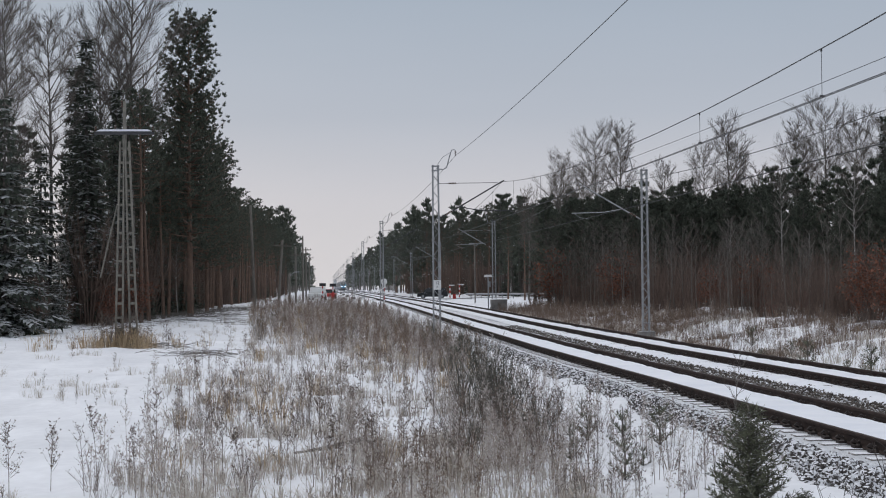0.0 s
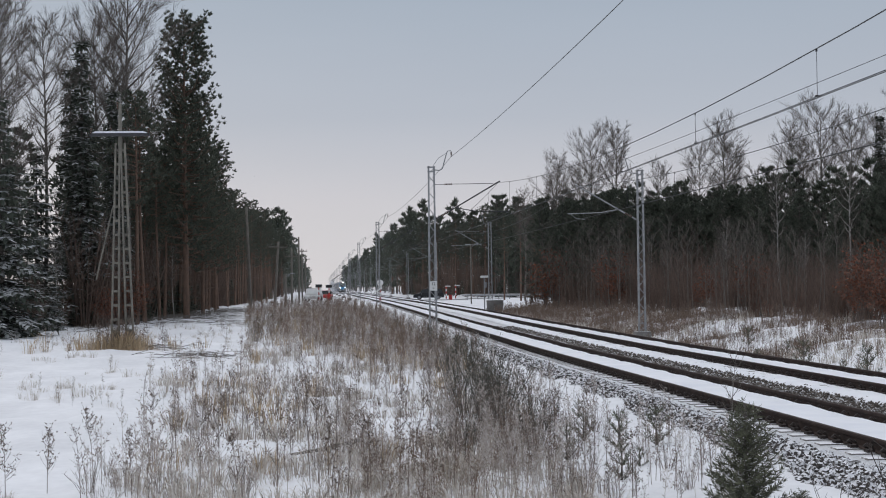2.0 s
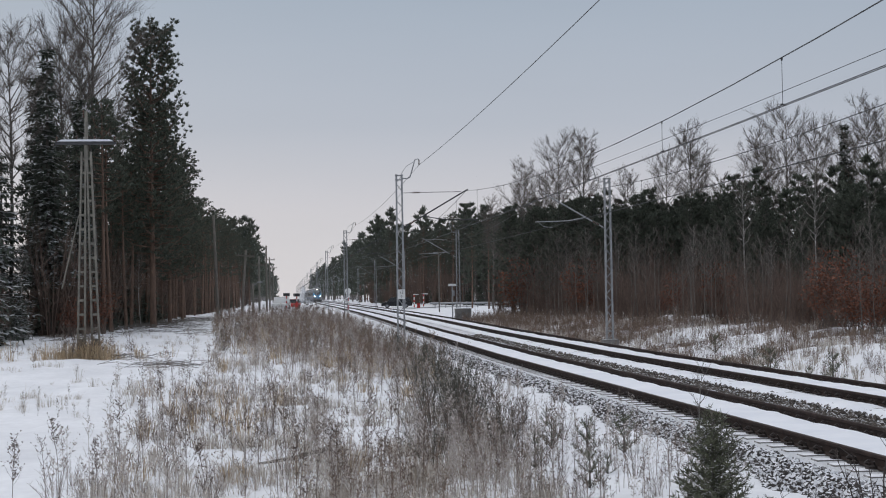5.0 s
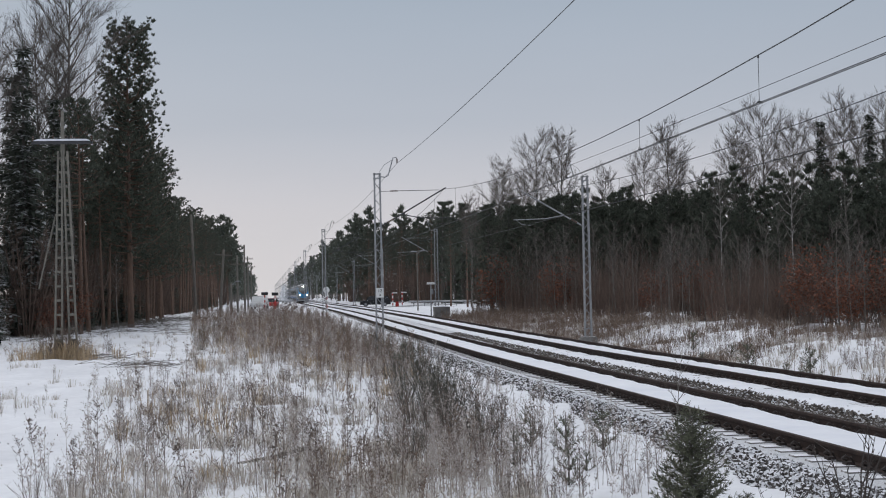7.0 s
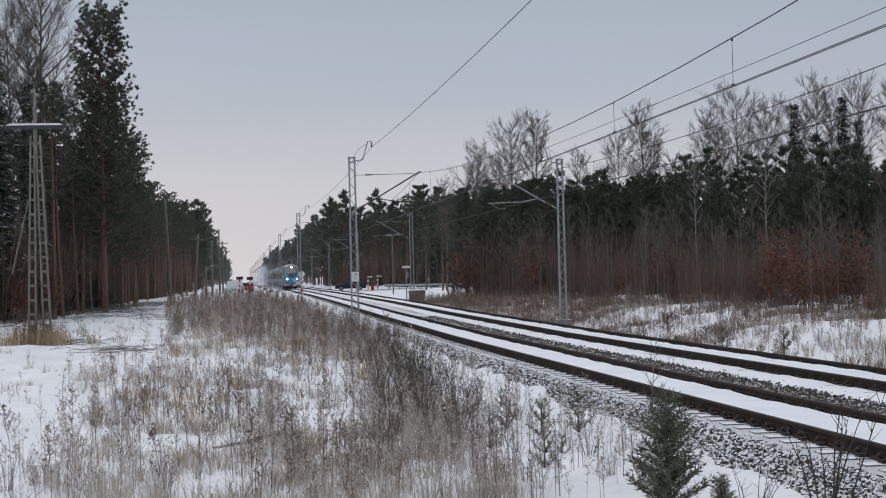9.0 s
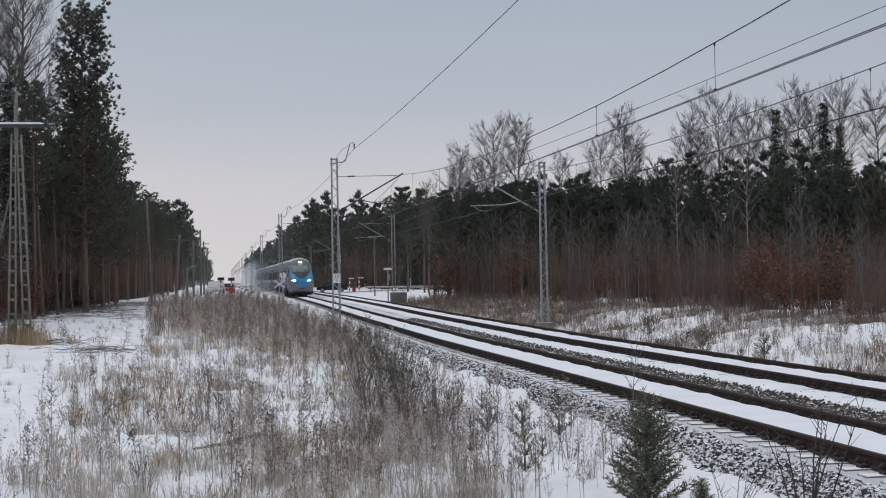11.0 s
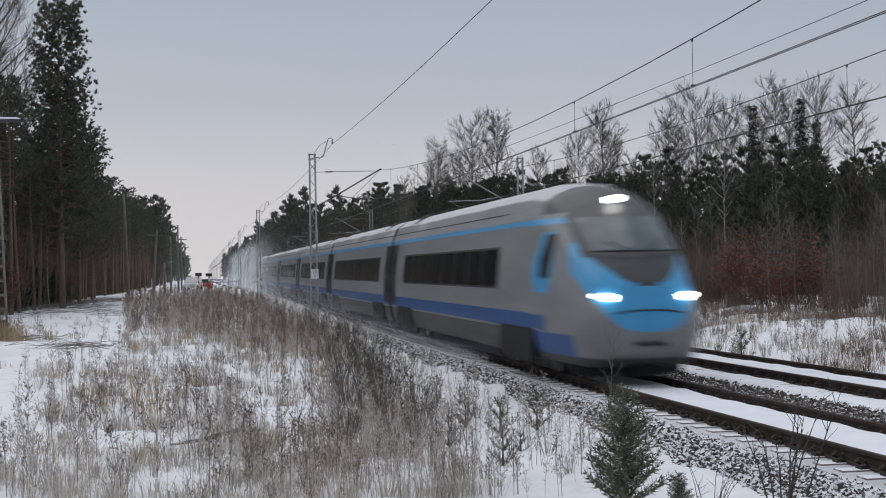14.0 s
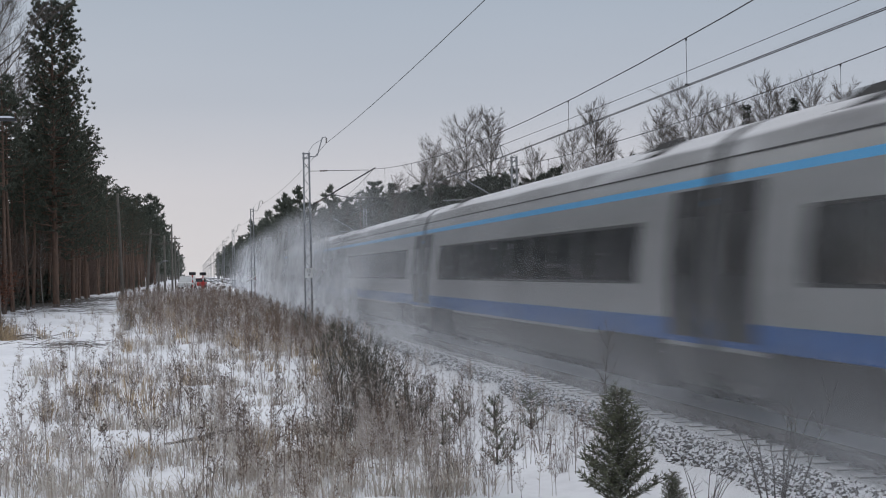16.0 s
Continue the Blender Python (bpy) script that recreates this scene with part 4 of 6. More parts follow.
def bare_parts(h, r, fork, limbs, subs, twigs, seed, spread=2.2, thin=0.011):
    """A leafless broadleaf: stem, rising limbs, branches and fine twigs."""
    random.seed(seed)
    stem, fine = Mesh(), Mesh()
    bx, by = rv(-0.5, 0.5), rv(-0.5, 0.5)

    def axis(u):
        return Vector((bx * math.sin(u * 3.0), by * math.sin(u * 2.4 + 0.4), h * u))

    stem.tube([axis(i / 9) - Vector((0, 0, 0.3 if i == 0 else 0)) for i in range(10)], [r * (1 - 0.93 * (i / 9) ** 0.9) + 0.006 for i in range(10)], 7)
    for k in range(limbs):
        u = fork + (0.97 - fork) * (k + rv(0, 1)) / limbs
        w = (u - fork) / (1 - fork)
        ln = spread * 1.15 * math.sin((0.20 + 0.68 * w) * math.pi) ** 0.8 * rv(0.55, 1.15)
        a = k * 2.4 + rv(-0.6, 0.6)
        d = Vector((math.cos(a), math.sin(a), rv(0.5, 1.1) + 0.5 * w)).normalized()
        p0 = axis(u)
        p1 = p0 + d * ln * 0.5
        p2 = p1 + (d + Vector((rv(-0.2, 0.2), rv(-0.2, 0.2), 0.45))).normalized() * ln * 0.6
        rr = 0.30 * r * (1.15 - w) + 0.012
        stem.tube([p0, p1, p2], [rr, rr * 0.6, 0.009], 4)
        for j in range(subs):
            v = rv(0.2, 1.0)
            q0 = p0.lerp(p1, v * 2) if v < 0.5 else p1.lerp(p2, v * 2 - 1)
            e = (d + Vector((rv(-0.9, 0.9), rv(-0.9, 0.9), rv(-0.1, 0.7)))).normalized()
            l2 = ln * rv(0.25, 0.5)
            q1 = q0 + e * l2
            fine.tube([q0, q0.lerp(q1, 0.5) + Vector((0, 0, -0.03 * l2)), q1], [thin * 1.6, thin * 1.2, thin * 0.5], 3, caps=False)
            for _ in range(twigs):
                s0 = q0.lerp(q1, rv(0.2, 1))
                g = (e + Vector((rv(-0.9, 0.9), rv(-0.9, 0.9), rv(-0.3, 0.7)))).normalized()
                s1 = s0 + g * l2 * rv(0.3, 0.7)
                fine.tube([s0, s1], [thin, thin * 0.45], 3, caps=False)
    return stem, fine


def bush_parts(h, stems, leaves, seed, wide=0.6, leaf=0.16, thin=0.008):
    """A shrub of many rising stems; with leaves, withered ones still hang on it."""
    random.seed(seed)
    st, lf = Mesh(), Mesh()
    for k in range(stems):
        a = rv(0, 6.3)
        b = Vector((math.cos(a), math.sin(a), 0)) * rv(0, 0.25) * wide
        lean = Vector((math.cos(a), math.sin(a), 0)) * rv(0.1, 0.9) * wide
        hh = h * rv(0.55, 1.05)
        m1 = b + lean * 0.45 + Vector((rv(-0.05, 0.05), rv(-0.05, 0.05), hh * 0.5))
        e = b + lean + Vector((0, 0, hh))
        st.tube([b - Vector((0, 0, 0.1)), m1, e], [thin * 1.5, thin, thin * 0.35], 3, caps=False)
        for j in range(7):
            v = rv(0.25, 0.95)
            p = (b.lerp(m1, v * 2) if v < 0.5 else m1.lerp(e, v * 2 - 1))
            g = Vector((rv(-1, 1), rv(-1, 1), rv(0.4, 1.6))).normalized() * hh * rv(0.10, 0.26)
            st.tube([p, p + g], [thin * 0.7, thin * 0.25], 3, caps=False)
            for _ in range(leaves):
                c = p + g * rv(0.2, 1.1) + Vector((rv(-1, 1), rv(-1, 1), rv(-1, 1))) * 0.10 * h
                lf.blade(c, c + Vector((rv(-1, 1), rv(-1, 1), rv(-1, 0.2))).normalized() * leaf * rv(0.6, 1.3), leaf * 0.6)
    return st, lf


def tree(name, label, category, group, parts, mats, names=("trunk", "crown")):
    """A tree at the origin out of its two meshes; copies are then set out from it."""
    t = thing(name, label, category, group)
    for p, m, n in zip(parts, mats, names):
        if p.f:
            tagged(part(n, p, m, t, smooth=(n == "trunk")), kind="" if n == "trunk" else "stuff")
    return t


def plant(src, spots):
    """Sets the first spot with src itself and copies it to the others: x, y, size, turn."""
    for i, (x, y, s, a) in enumerate(spots):
        m = Matrix.Translation((x, y, ground_z(x, y) - 0.03)) @ Matrix.Rotation(a, 4, "Z") @ Matrix.Diagonal((s, s, s, 1))
        if i == 0:
            src.matrix_basis = m
        else:
            copy_thing(src, m)


L_WOOD, R_WOOD = "trees of the wood beyond the snowy path", "trees of the wood across the tracks"
FRONT_Y, FRONT_X = (30, 46, 55, 73, 105, 128), (24.5, 23.6, 22.8, 21.0, 19.6, 18.4)   # where the thicket before the wood begins
EDGE_Y, EDGE_X = (40, 60, 77, 95, 115, 128), (48, 40, 31.5, 26.5, 20.5, 18.5)

pines = [tree("pine_tree", "tall Scots pine with bare reddish trunk and dark crown", "pine", L_WOOD, pine_parts(18, 0.20, b, lm, 11, 13, 0.28, sd, sp), (PINE_BARK, NEEDLE)) for b, lm, sd, sp in ((0.50, 46, 1, 2.1), (0.58, 40, 2, 2.0), (0.42, 54, 3, 1.9))]
big_pine = tree("pine_tree", "very tall dark pine with a dense ragged crown", "pine", L_WOOD, pine_parts(20.4, 0.24, 0.24, 180, 13, 13, 0.27, 11, 2.1, (1.45, 1.30, 1.0, 0.72)), (PINE_BARK, NEEDLE))
small_pines = [tree("pine_tree", "dark young pine in the dense edge of the wood", "pine", R_WOOD, pine_parts(10, 0.12, 0.08, 74, 9, 10, 0.27, sd, 1.8, (1.2, 1.1, 0.8, 0.3)), (BARK_DARK, NEEDLE)) for sd in (21, 22)]
spruces = [tree("spruce_tree", "dark spruce with drooping boughs dusted with snow", "spruce", L_WOOD, spruce_parts(h, 0.16, sp, ti, 11, 0.55, sd, dr, lo), (BARK_DARK, NEEDLE_SNOW)) for h, sp, ti, sd, dr, lo in ((12, 2.9, 34, 41, 0.3, 0.06), (17.5, 1.7, 58, 42, 0.45, 0.2))]
bares = [tree("bare_tree", "tall leafless broadleaf tree with a fine twiggy crown", "tree", R_WOOD, bare_parts(14.6, 0.125, fk, lm, 10, 13, sd, sp, 0.0052), (BARK_GREY, TWIG)) for fk, lm, sd, sp in ((0.44, 40, 51, 2.5), (0.48, 34, 52, 2.0), (0.40, 44, 53, 2.2))]
birches = [tree("birch_tree", "slender birch with white bark and bare twigs", "birch", R_WOOD, bare_parts(14.2, 0.09, 0.5, 26, 7, 7, sd, 1.6, 0.007), (BIRCH_BARK, TWIG)) for sd in (61, 62)]
saplings = [tree("sapling", "slender leafless sapling with a pale grey stem", "sapling", R_WOOD, bare_parts(7.6, 0.045, 0.45, 12, 4, 3, sd, 1.0, 0.006), (BARK_GREY, TWIG)) for sd in (71, 72, 73)]
beeches = [tree("beech_bush", "bush with withered red-brown leaves at the wood's edge", "bush", R_WOOD, bush_parts(3.2, 16, 8, sd, 1.2, 0.13, 0.012), (TWIG, RED_LEAF), ("branching", "leaf_mass")) for sd in (81, 82)]
scrub = [tree("scrub_bush", "dense leafless scrub inside the wood", "bush", R_WOOD, bush_parts(4.5, 34, 0, sd, 1.6, 0.2, 0.018), (SCRUB, SCRUB), ("branching", "leaf_mass")) for sd in (85, 86)]

random.seed(101)
spin = lambda: random.uniform(0, 6.28)
plant(big_pine, [(-9.2, 99, 1.0, 0.6), (-9.6, 103.5, 0.80, 2.0), (-8.9, 109, 0.68, 4.0), (-8.6, 118, 0.66, 1.2)])
plant(spruces[0], [(-15.6, 71, 1.0, 0.4), (-18.5, 77, 1.1, 2.2), (-13.2, 104, 0.6, 1.0), (-14.6, 79, 0.30, 1), (-16.4, 84, 0.9, 3), (-19.5, 70, 0.8, 5)])
under = tree("spruce_tree", "low dark spruce in the shade of the wood", "spruce", L_WOOD, spruce_parts(5, 0.06, 1.5, 15, 7, 0.5, 43, 0.25, 0.04), (BARK_DARK, NEEDLE))
plant(under, [(lerp(y_, (84, 110, 200, 300), (-12.5, -10.6, -9.8, -9.2)) - rv(0, 3), y_, rv(0.5, 1.15), spin()) for y_ in [86 + 3.2 * k_ for k_ in range(56)]] + [(lerp(y_, (205, 330), (25, 20)) + rv(0, 4), y_, rv(0.6, 1.2), spin()) for y_ in [206 + 3.5 * k_ for k_ in range(36)]] + [(lerp(y_, EDGE_Y, EDGE_X) + rv(2.5, 16), y_, rv(0.5, 1.0), spin()) for y_ in [60 + 1.05 * k_ for k_ in range(66)]] + [(lerp(y_, EDGE_Y, EDGE_X) + rv(4, 12), y_, rv(1.25, 1.75) * lerp(y_, (62, 125), (0.8, 1.1)), spin()) for y_ in [62 + 0.9 * k_ for k_ in range(70)]])
# across the tracks, each at its own distance
row = lambda px, y, s: ((px - 573) * y / 2500.0, y, s, spin())
plant(spruces[1], [(-14.1, 86, 1.0, 0), (-12.9, 90, 0.85, 2.5), (-15.8, 92, 0.95, 4.5), row(1597, 101, 0.80), row(1692, 98, 0.82), row(1722, 101, 0.74)])
bare_left = [(-18.2, 80, 1.35, 0), (-16.2, 84, 1.22, 2), (-13.3, 93, 1.22, 4), (-12.4, 95, 1.2, 1), (-19.5, 76, 1.35, 3), (-17.0, 76, 1.0, 5), (-15.0, 96, 1.0, 2.4), (-13.0, 108, 0.9, 1.5)]
bare_right = [row(1112, 121, 1.08), row(1060, 128, 0.98), row(985, 142, 0.92), row(935, 158, 0.86), row(1040, 139, 0.80), row(1292, 108, 1.02), row(1425, 104, 0.96), row(1485, 100, 0.90), row(1192, 118, 0.83), row(1003, 136, 1.02), row(1545, 104, 0.86), row(1650, 98, 1.06), row(1668, 104, 1.0), row(1725, 100, 0.92), row(1790, 95, 1.0), row(1325, 112, 0.92), row(1260, 116, 0.80), row(1360, 118, 0.8), row(1450, 112, 0.92), row(1595, 108, 0.9)]
for i, q in enumerate(bare_left + [(x, y, s * 0.80, a) for x, y, s, a in bare_right]):
    plant(bares[i % 3], [q]) if i < 3 else copy_thing(bares[i % 3], Matrix.Translation((q[0], q[1], ground_z(q[0], q[1]))) @ Matrix.Rotation(q[3], 4, "Z") @ Matrix.Diagonal((q[2], q[2], q[2], 1)))
plant(birches[0], [row(1400, 80, 0.60), row(1452, 76, 0.55), row(1168, 98, 0.6), row(1225, 116, 0.72), row(1470, 96, 0.8)])
plant(birches[1], [row(1540, 74, 0.6), row(1308, 86, 0.7), row(1000, 130, 0.75), (-13.5, 100, 0.8, 1), (-14.8, 88, 0.75, 3), (-11.0, 97, 0.62, 2), (-10.2, 101, 0.6, 4), (-9.9, 108, 0.62, 5), (-14.9, 81, 0.6, 1.5)])

def at_front(px, inside):
    """The place in the thicket's front that lies in the direction of row()'s px."""
    k, y = (px - 573) / 2500.0, 30.0
    while y < 135 and k * y < lerp(y, FRONT_Y, FRONT_X) + inside:
        y += 0.5
    return k * y, y


# pines along the edge of the left wood, away to the far end
spots = {0: [], 1: [], 2: []}
yy = 88.0
while yy < 330:
    for q in range(2):
        x = lerp(yy, (80, 110, 160, 260, 400), (-11.2, -9.8, -9.2, -8.6, -7.6)) - q * 2.2 - rv(0, 1.0)
        s = lerp(yy, (80, 105, 130, 220, 330), (0.80, 0.82, 0.84, 0.98, 1.05)) * rv(0.86, 1.06)
        spots[random.randrange(3)].append((x, yy + rv(-1.5, 1.5), s, spin()))
    yy += lerp(yy, (80, 200, 330), (3.6, 6.0, 9.0))
# the far side of the crossing, across the tracks
yy = 212.0
while yy < 420:
    for q in range(2):
        x = lerp(yy, (180, 230, 330), (27, 23, 19.5)) + q * 3 + rv(0, 1.5)
        spots[random.randrange(3)].append((x, yy + rv(-1.5, 1.5), lerp(yy, (180, 330), (0.82, 1.02)) * rv(0.85, 1.1), spin()))
    yy += lerp(yy, (180, 420), (4.5, 10))
for px, y, s in ((930, 168, 0.88), (955, 172, 0.82), (985, 160, 0.72), (900, 178, 0.84), (1085, 126, 0.80), (1602, 100, 0.80), (1705, 96, 0.80), (1740, 104, 0.74), (1030, 150, 0.66), (1850, 92, 0.8)):
    x, y, s, a = row(px, y, s)
    spots[2].append((x, y, s, a))
spots[2].append((-7.0, 172, 0.80, 1.0))
for k in spots:
    plant(pines[k], spots[k])

# dense dark edge across the tracks
spots = {0: [], 1: []}
for i in range(190):
    y = rv(62, 135)
    x = lerp(y, EDGE_Y, EDGE_X) + 2.0 + abs(random.gauss(0, 1)) * 7
    spots[i % 2].append((x, y, rv(0.72, 1.05) * lerp(y, (60, 130), (0.72, 1.0)), spin()))
for k in spots:
    plant(small_pines[k], spots[k])
spots = {0: [], 1: [], 2: []}
for i in range(210):
    y = rv(42, 128)
    x = lerp(y, FRONT_Y, FRONT_X) + abs(random.gauss(0, 1)) * 4.0
    spots[i % 3].append((x, y, rv(0.55, 0.95) * lerp(y, (45, 110), (0.8, 1.1)), spin()))
for k in spots:
    plant(saplings[k], spots[k])
spots = {0: [], 1: []}
for i, (px, y, s) in enumerate(((1010, 122, 1.7), (1108, 112, 0.9), (1095, 114, 1.3), (1250, 104, 0.9), (1270, 106, 0.9), (1362, 96, 0.9), (1350, 100, 1.1), (1440, 90, 0.8), (1545, 84, 1.1), (1520, 86, 0.8), (1610, 82, 1.2), (1655, 80, 1.5), (1700, 78, 1.2), (1745, 78, 1.4), (1575, 84, 1.3), (1215, 108, 0.8), (985, 126, 1.4), (1380, 92, 0.7), (1640, 84, 1.0))):
    bx_, by_ = at_front(px, rv(0.5, 3.0))
    spots[i % 2].append((bx_, by_, s * 0.82 * by_ / y, spin()))
spots[0] += [(-11.5, 88, 0.7, 1), (-12.5, 84, 0.5, 2)]
for k in spots:
    plant(beeches[k], spots[k])
spots = {0: [], 1: []}
for i in range(220):
    if i > 170:
        y = rv(84, 200)
        x = lerp(y, (80, 110, 200), (-12.5, -10.8, -9.6)) - rv(0, 4)
    elif i > 100:
        y = rv(206, 330)
        x = lerp(y, (200, 330), (24, 19)) + rv(0, 10) if i % 3 else -8.5 - rv(0, 10)
    elif i % 3 == 0:
        y = rv(76, 150)
        x = lerp(y, (70, 110, 160), (-15, -11.5, -10.5)) - rv(0, 9)
    else:
        y = rv(58, 130)
        x = lerp(y, EDGE_Y, EDGE_X) + rv(1.0, 10.0)
    spots[i % 2].append((x, y, rv(0.7, 1.3), spin()))
for k in spots:
    plant(scrub[k], spots[k])

# the thicket of young growth before the wood
def thicket(count, seed):
    random.seed(seed)
    kinds = [bush_parts(4.2, 20, 0, sd, 1.7, 0.2, 0.011)[0] for sd in (87, 88, 89)]
    m = Mesh()
    for i in range(count):
        y = rv(40, 128)
        x = lerp(y, FRONT_Y, FRONT_X) + 0.3 + abs(random.gauss(0, 1)) * 5.0
        q = rv(0.5, 1.05) * lerp(y, (45, 110), (0.75, 1.15)) * lerp(x - lerp(y, FRONT_Y, FRONT_X), (0, 2.5), (0.55, 1.0))
        m.add(kinds[i % 3], Matrix.Translation((x, y, ground_z(x, y))) @ Matrix.Rotation(spin(), 4, "Z") @ Matrix.Diagonal((q, q, q, 1)))
    tagged(part("thicket", m, SCRUB), "brown leafless thicket of young growth before the wood", "thicket", kind="stuff")


thicket(330, 95)


def fringe(count, seed):
    """Leafless growth along the foot of the wood beyond the path."""
    random.seed(seed)
    kinds = [bush_parts(3.4, 18, 0, sd, 1.6, 0.2, 0.011)[0] for sd in (187, 188)]
    m = Mesh()
    for i in range(count):
        y = rv(74, 190)
        x = lerp(y, (70, 80, 110, 160, 200), (-16.2, -14.0, -11.0, -9.6, -9.0)) - abs(random.gauss(0, 1)) * 2.5
        q = rv(0.45, 1.0)
        m.add(kinds[i % 2], Matrix.Translation((x, y, ground_z(x, y))) @ Matrix.Rotation(spin(), 4, "Z") @ Matrix.Diagonal((q, q, q, 1)))
    tagged(part("undergrowth", m, SCRUB), "brown leafless undergrowth along the foot of the wood", "undergrowth", kind="stuff")


fringe(150, 96)

# inside the woods, too dense to count
def inner_wood(name, side, seed, count, label):
    random.seed(seed)
    kinds = [pine_parts(17, 0.18, bb, 26, 6, 7, 0.75, sd, 2.0) for bb, sd in ((0.12, 31), (0.3, 32))]
    tr, cr_ = Mesh(), Mesh()
    for i in range(count):
        if side < 0:
            y = rv(84, 330)
            x = lerp(y, (70, 110, 160, 400), (-17, -13.5, -12.5, -11)) - abs(random.gauss(0, 1)) * 9
            s = rv(0.62, 0.9)
        else:
            y = rv(66, 330)
            x = lerp(y, EDGE_Y + (180, 300), EDGE_X + (30, 24)) + (5 if y < 150 else 4) + abs(random.gauss(0, 1)) * 10
            s = rv(0.46, 0.60) if y < 140 else rv(0.55, 0.95)
            if 135 < y < 205 and x < 60:
                y += 70
        m = Matrix.Translation((x, y, ground_z(x, y))) @ Matrix.Rotation(spin(), 4, "Z") @ Matrix.Diagonal((s, s, s, 1))
        t, c = kinds[i % 2]
        tr.add(t, m)
        cr_.add(c, m)
    w = tagged(new(name), label, "wood", kind="stuff")
    tagged(part("trunks", tr, BARK_DARK, w), kind="stuff")
    tagged(part("crowns", cr_, NEEDLE, w), kind="stuff")


inner_wood("inner_wood", -1, 97, 120, "dark pines deep inside the wood beyond the path")
inner_wood("inner_wood", 1, 98, 300, "dark pines deep inside the wood across the tracks")


def far_wood(name, side, seed):
    """The woods that go on along the line, too far to count."""
    random.seed(seed)
    t, c = pine_parts(17, 0.2, 0.10, 24, 5, 7, 1.0, seed, 2.2)
    tr, cr_ = Mesh(), Mesh()
    for i in range(130):
        y = 300 + 900 * (i / 130) ** 1.3 + rv(-4, 4)
        edge = -8.2 if side < 0 else lerp(y, (300, 420, 1000), (20.5, 18.5, 17.5))
        x = edge + side * (abs(random.gauss(0, 1)) * 7 + rv(0, 1))
        s = rv(0.85, 1.15)
        m = Matrix.Translation((x, y, ground_z(x, y))) @ Matrix.Rotation(spin(), 4, "Z") @ Matrix.Diagonal((s, s, s, 1))
        tr.add(t, m)
        cr_.add(c, m)
    w = tagged(new(name), "distant dark pine wood along the railway", "wood", kind="stuff")
    tagged(part("trunks", tr, BARK_DARK, w), kind="stuff")
    tagged(part("crowns", cr_, NEEDLE, w), kind="stuff")


far_wood("far_wood", -1, 91)
far_wood("far_wood", 1, 92)


def floor_patch(name, xa, xb, ya, yb, edge):
    """Needle litter under the trees, a hand's width over the snow sheet."""
    m = Mesh()
    n, k = 30, 40
    for j in range(k + 1):
        y = ya + (yb - ya) * j / k
        e = edge(y)
        for i in range(n + 1):
            x = e + (xb - e if xb > e else xa - e) * (i / n) ** 1.5
            m.v.append((x, y, ground_z(x, y) + 0.04 * min(1, i / 2) - 0.03 * (i == 0)))
    for j in range(k):
        for i in range(n):
            a = j * (n + 1) + i
            m.f.append((a, a + 1, a + n + 2, a + n + 1))
    tagged(part(name, m, FOREST_FLOOR, smooth=True), "dark needle litter under the trees with patches of snow", "ground", kind="structure")


floor_patch("forest_floor_east", 0, 90, 34, 128, lambda y: lerp(y, FRONT_Y, FRONT_X) + 0.3 + noisy(y, 3, 0.3) * 1.2)
floor_patch("forest_floor_west", -70, -71, 66, 300, lambda y: lerp(y, (66, 80, 110, 160, 300), (-16.5, -14, -11.2, -10.0, -9.2)) + noisy(y, 7, 0.3) * 1.2)

# ---------------------------------------------------------------- undergrowth: withered weeds, grass and shrubs in the snow
def weed_shape(h, seed, n=14, frost=False):
    """A dead herb: a stiff stem with rising side sprigs that carry seed heads."""
    random.seed(seed)
    m = Mesh()
    lx, ly = rv(-0.12, 0.12), rv(-0.12, 0.12)
    top = Vector((lx * h, ly * h, h))
    m.tube([(0, 0, -0.1), (lx * h * 0.3, ly * h * 0.3, h * 0.5), top], [0.0065, 0.005, 0.002], 3, caps=False)
    for k in range(n):
        u = rv(0.3, 1.0)
        p = Vector((lx * h * u * u, ly * h * u * u, h * u))
        a = rv(0, 6.3)
        ln = h * rv(0.12, 0.40) * (1.25 - u * 0.85)
        e = p + Vector((math.cos(a) * 0.6, math.sin(a) * 0.6, rv(0.5, 1.1))).normalized() * ln
        m.blade(p, e, 0.007, bend=(0, 0, -0.1 * ln))
        for _ in range(4):
            c = p.lerp(e, rv(0.35, 1.05))
            m.leaf(c, c + Vector((rv(-1, 1), rv(-1, 1), rv(-0.1, 1))).normalized() * rv(0.03, 0.07), rv(0.012, 0.024))
    for _ in range(10):
        c = top - Vector((0, 0, rv(0, 0.22) * h)) + Vector((rv(-1, 1), rv(-1, 1), 0)) * 0.03
        m.leaf(c, c + Vector((rv(-1, 1), rv(-1, 1), rv(0, 1))).normalized() * rv(0.04, 0.09), rv(0.014, 0.03))
    return m


def grass_shape(h, seed, n=16, wide=0.16, flop=0.6):
    """A tuft of dry grass with arching blades."""
    random.seed(seed)
    m = Mesh()
    for k in range(n):
        a = rv(0, 6.3)
        d = Vector((math.cos(a), math.sin(a), 0))
        b = d * rv(0, wide)
        hh = h * rv(0.5, 1.1)
        p1 = b + d * hh * flop * rv(0.05, 0.35) + Vector((0, 0, hh * 0.65))
        p2 = p1 + d * hh * flop * rv(0.15, 0.7) + Vector((0, 0, hh * rv(0.0, 0.4)))
        s = Vector((-d.y, d.x, 0)) * rv(0.004, 0.008)
        b0 = len(m.v)
        m.v += [tuple(b - s - Vector((0, 0, 0.05))), tuple(b + s - Vector((0, 0, 0.05))), tuple(p1 + s), tuple(p1 - s), tuple(p2)]
        m.f += [(b0, b0 + 1, b0 + 2, b0 + 3), (b0 + 3, b0 + 2, b0 + 4)]
    return m


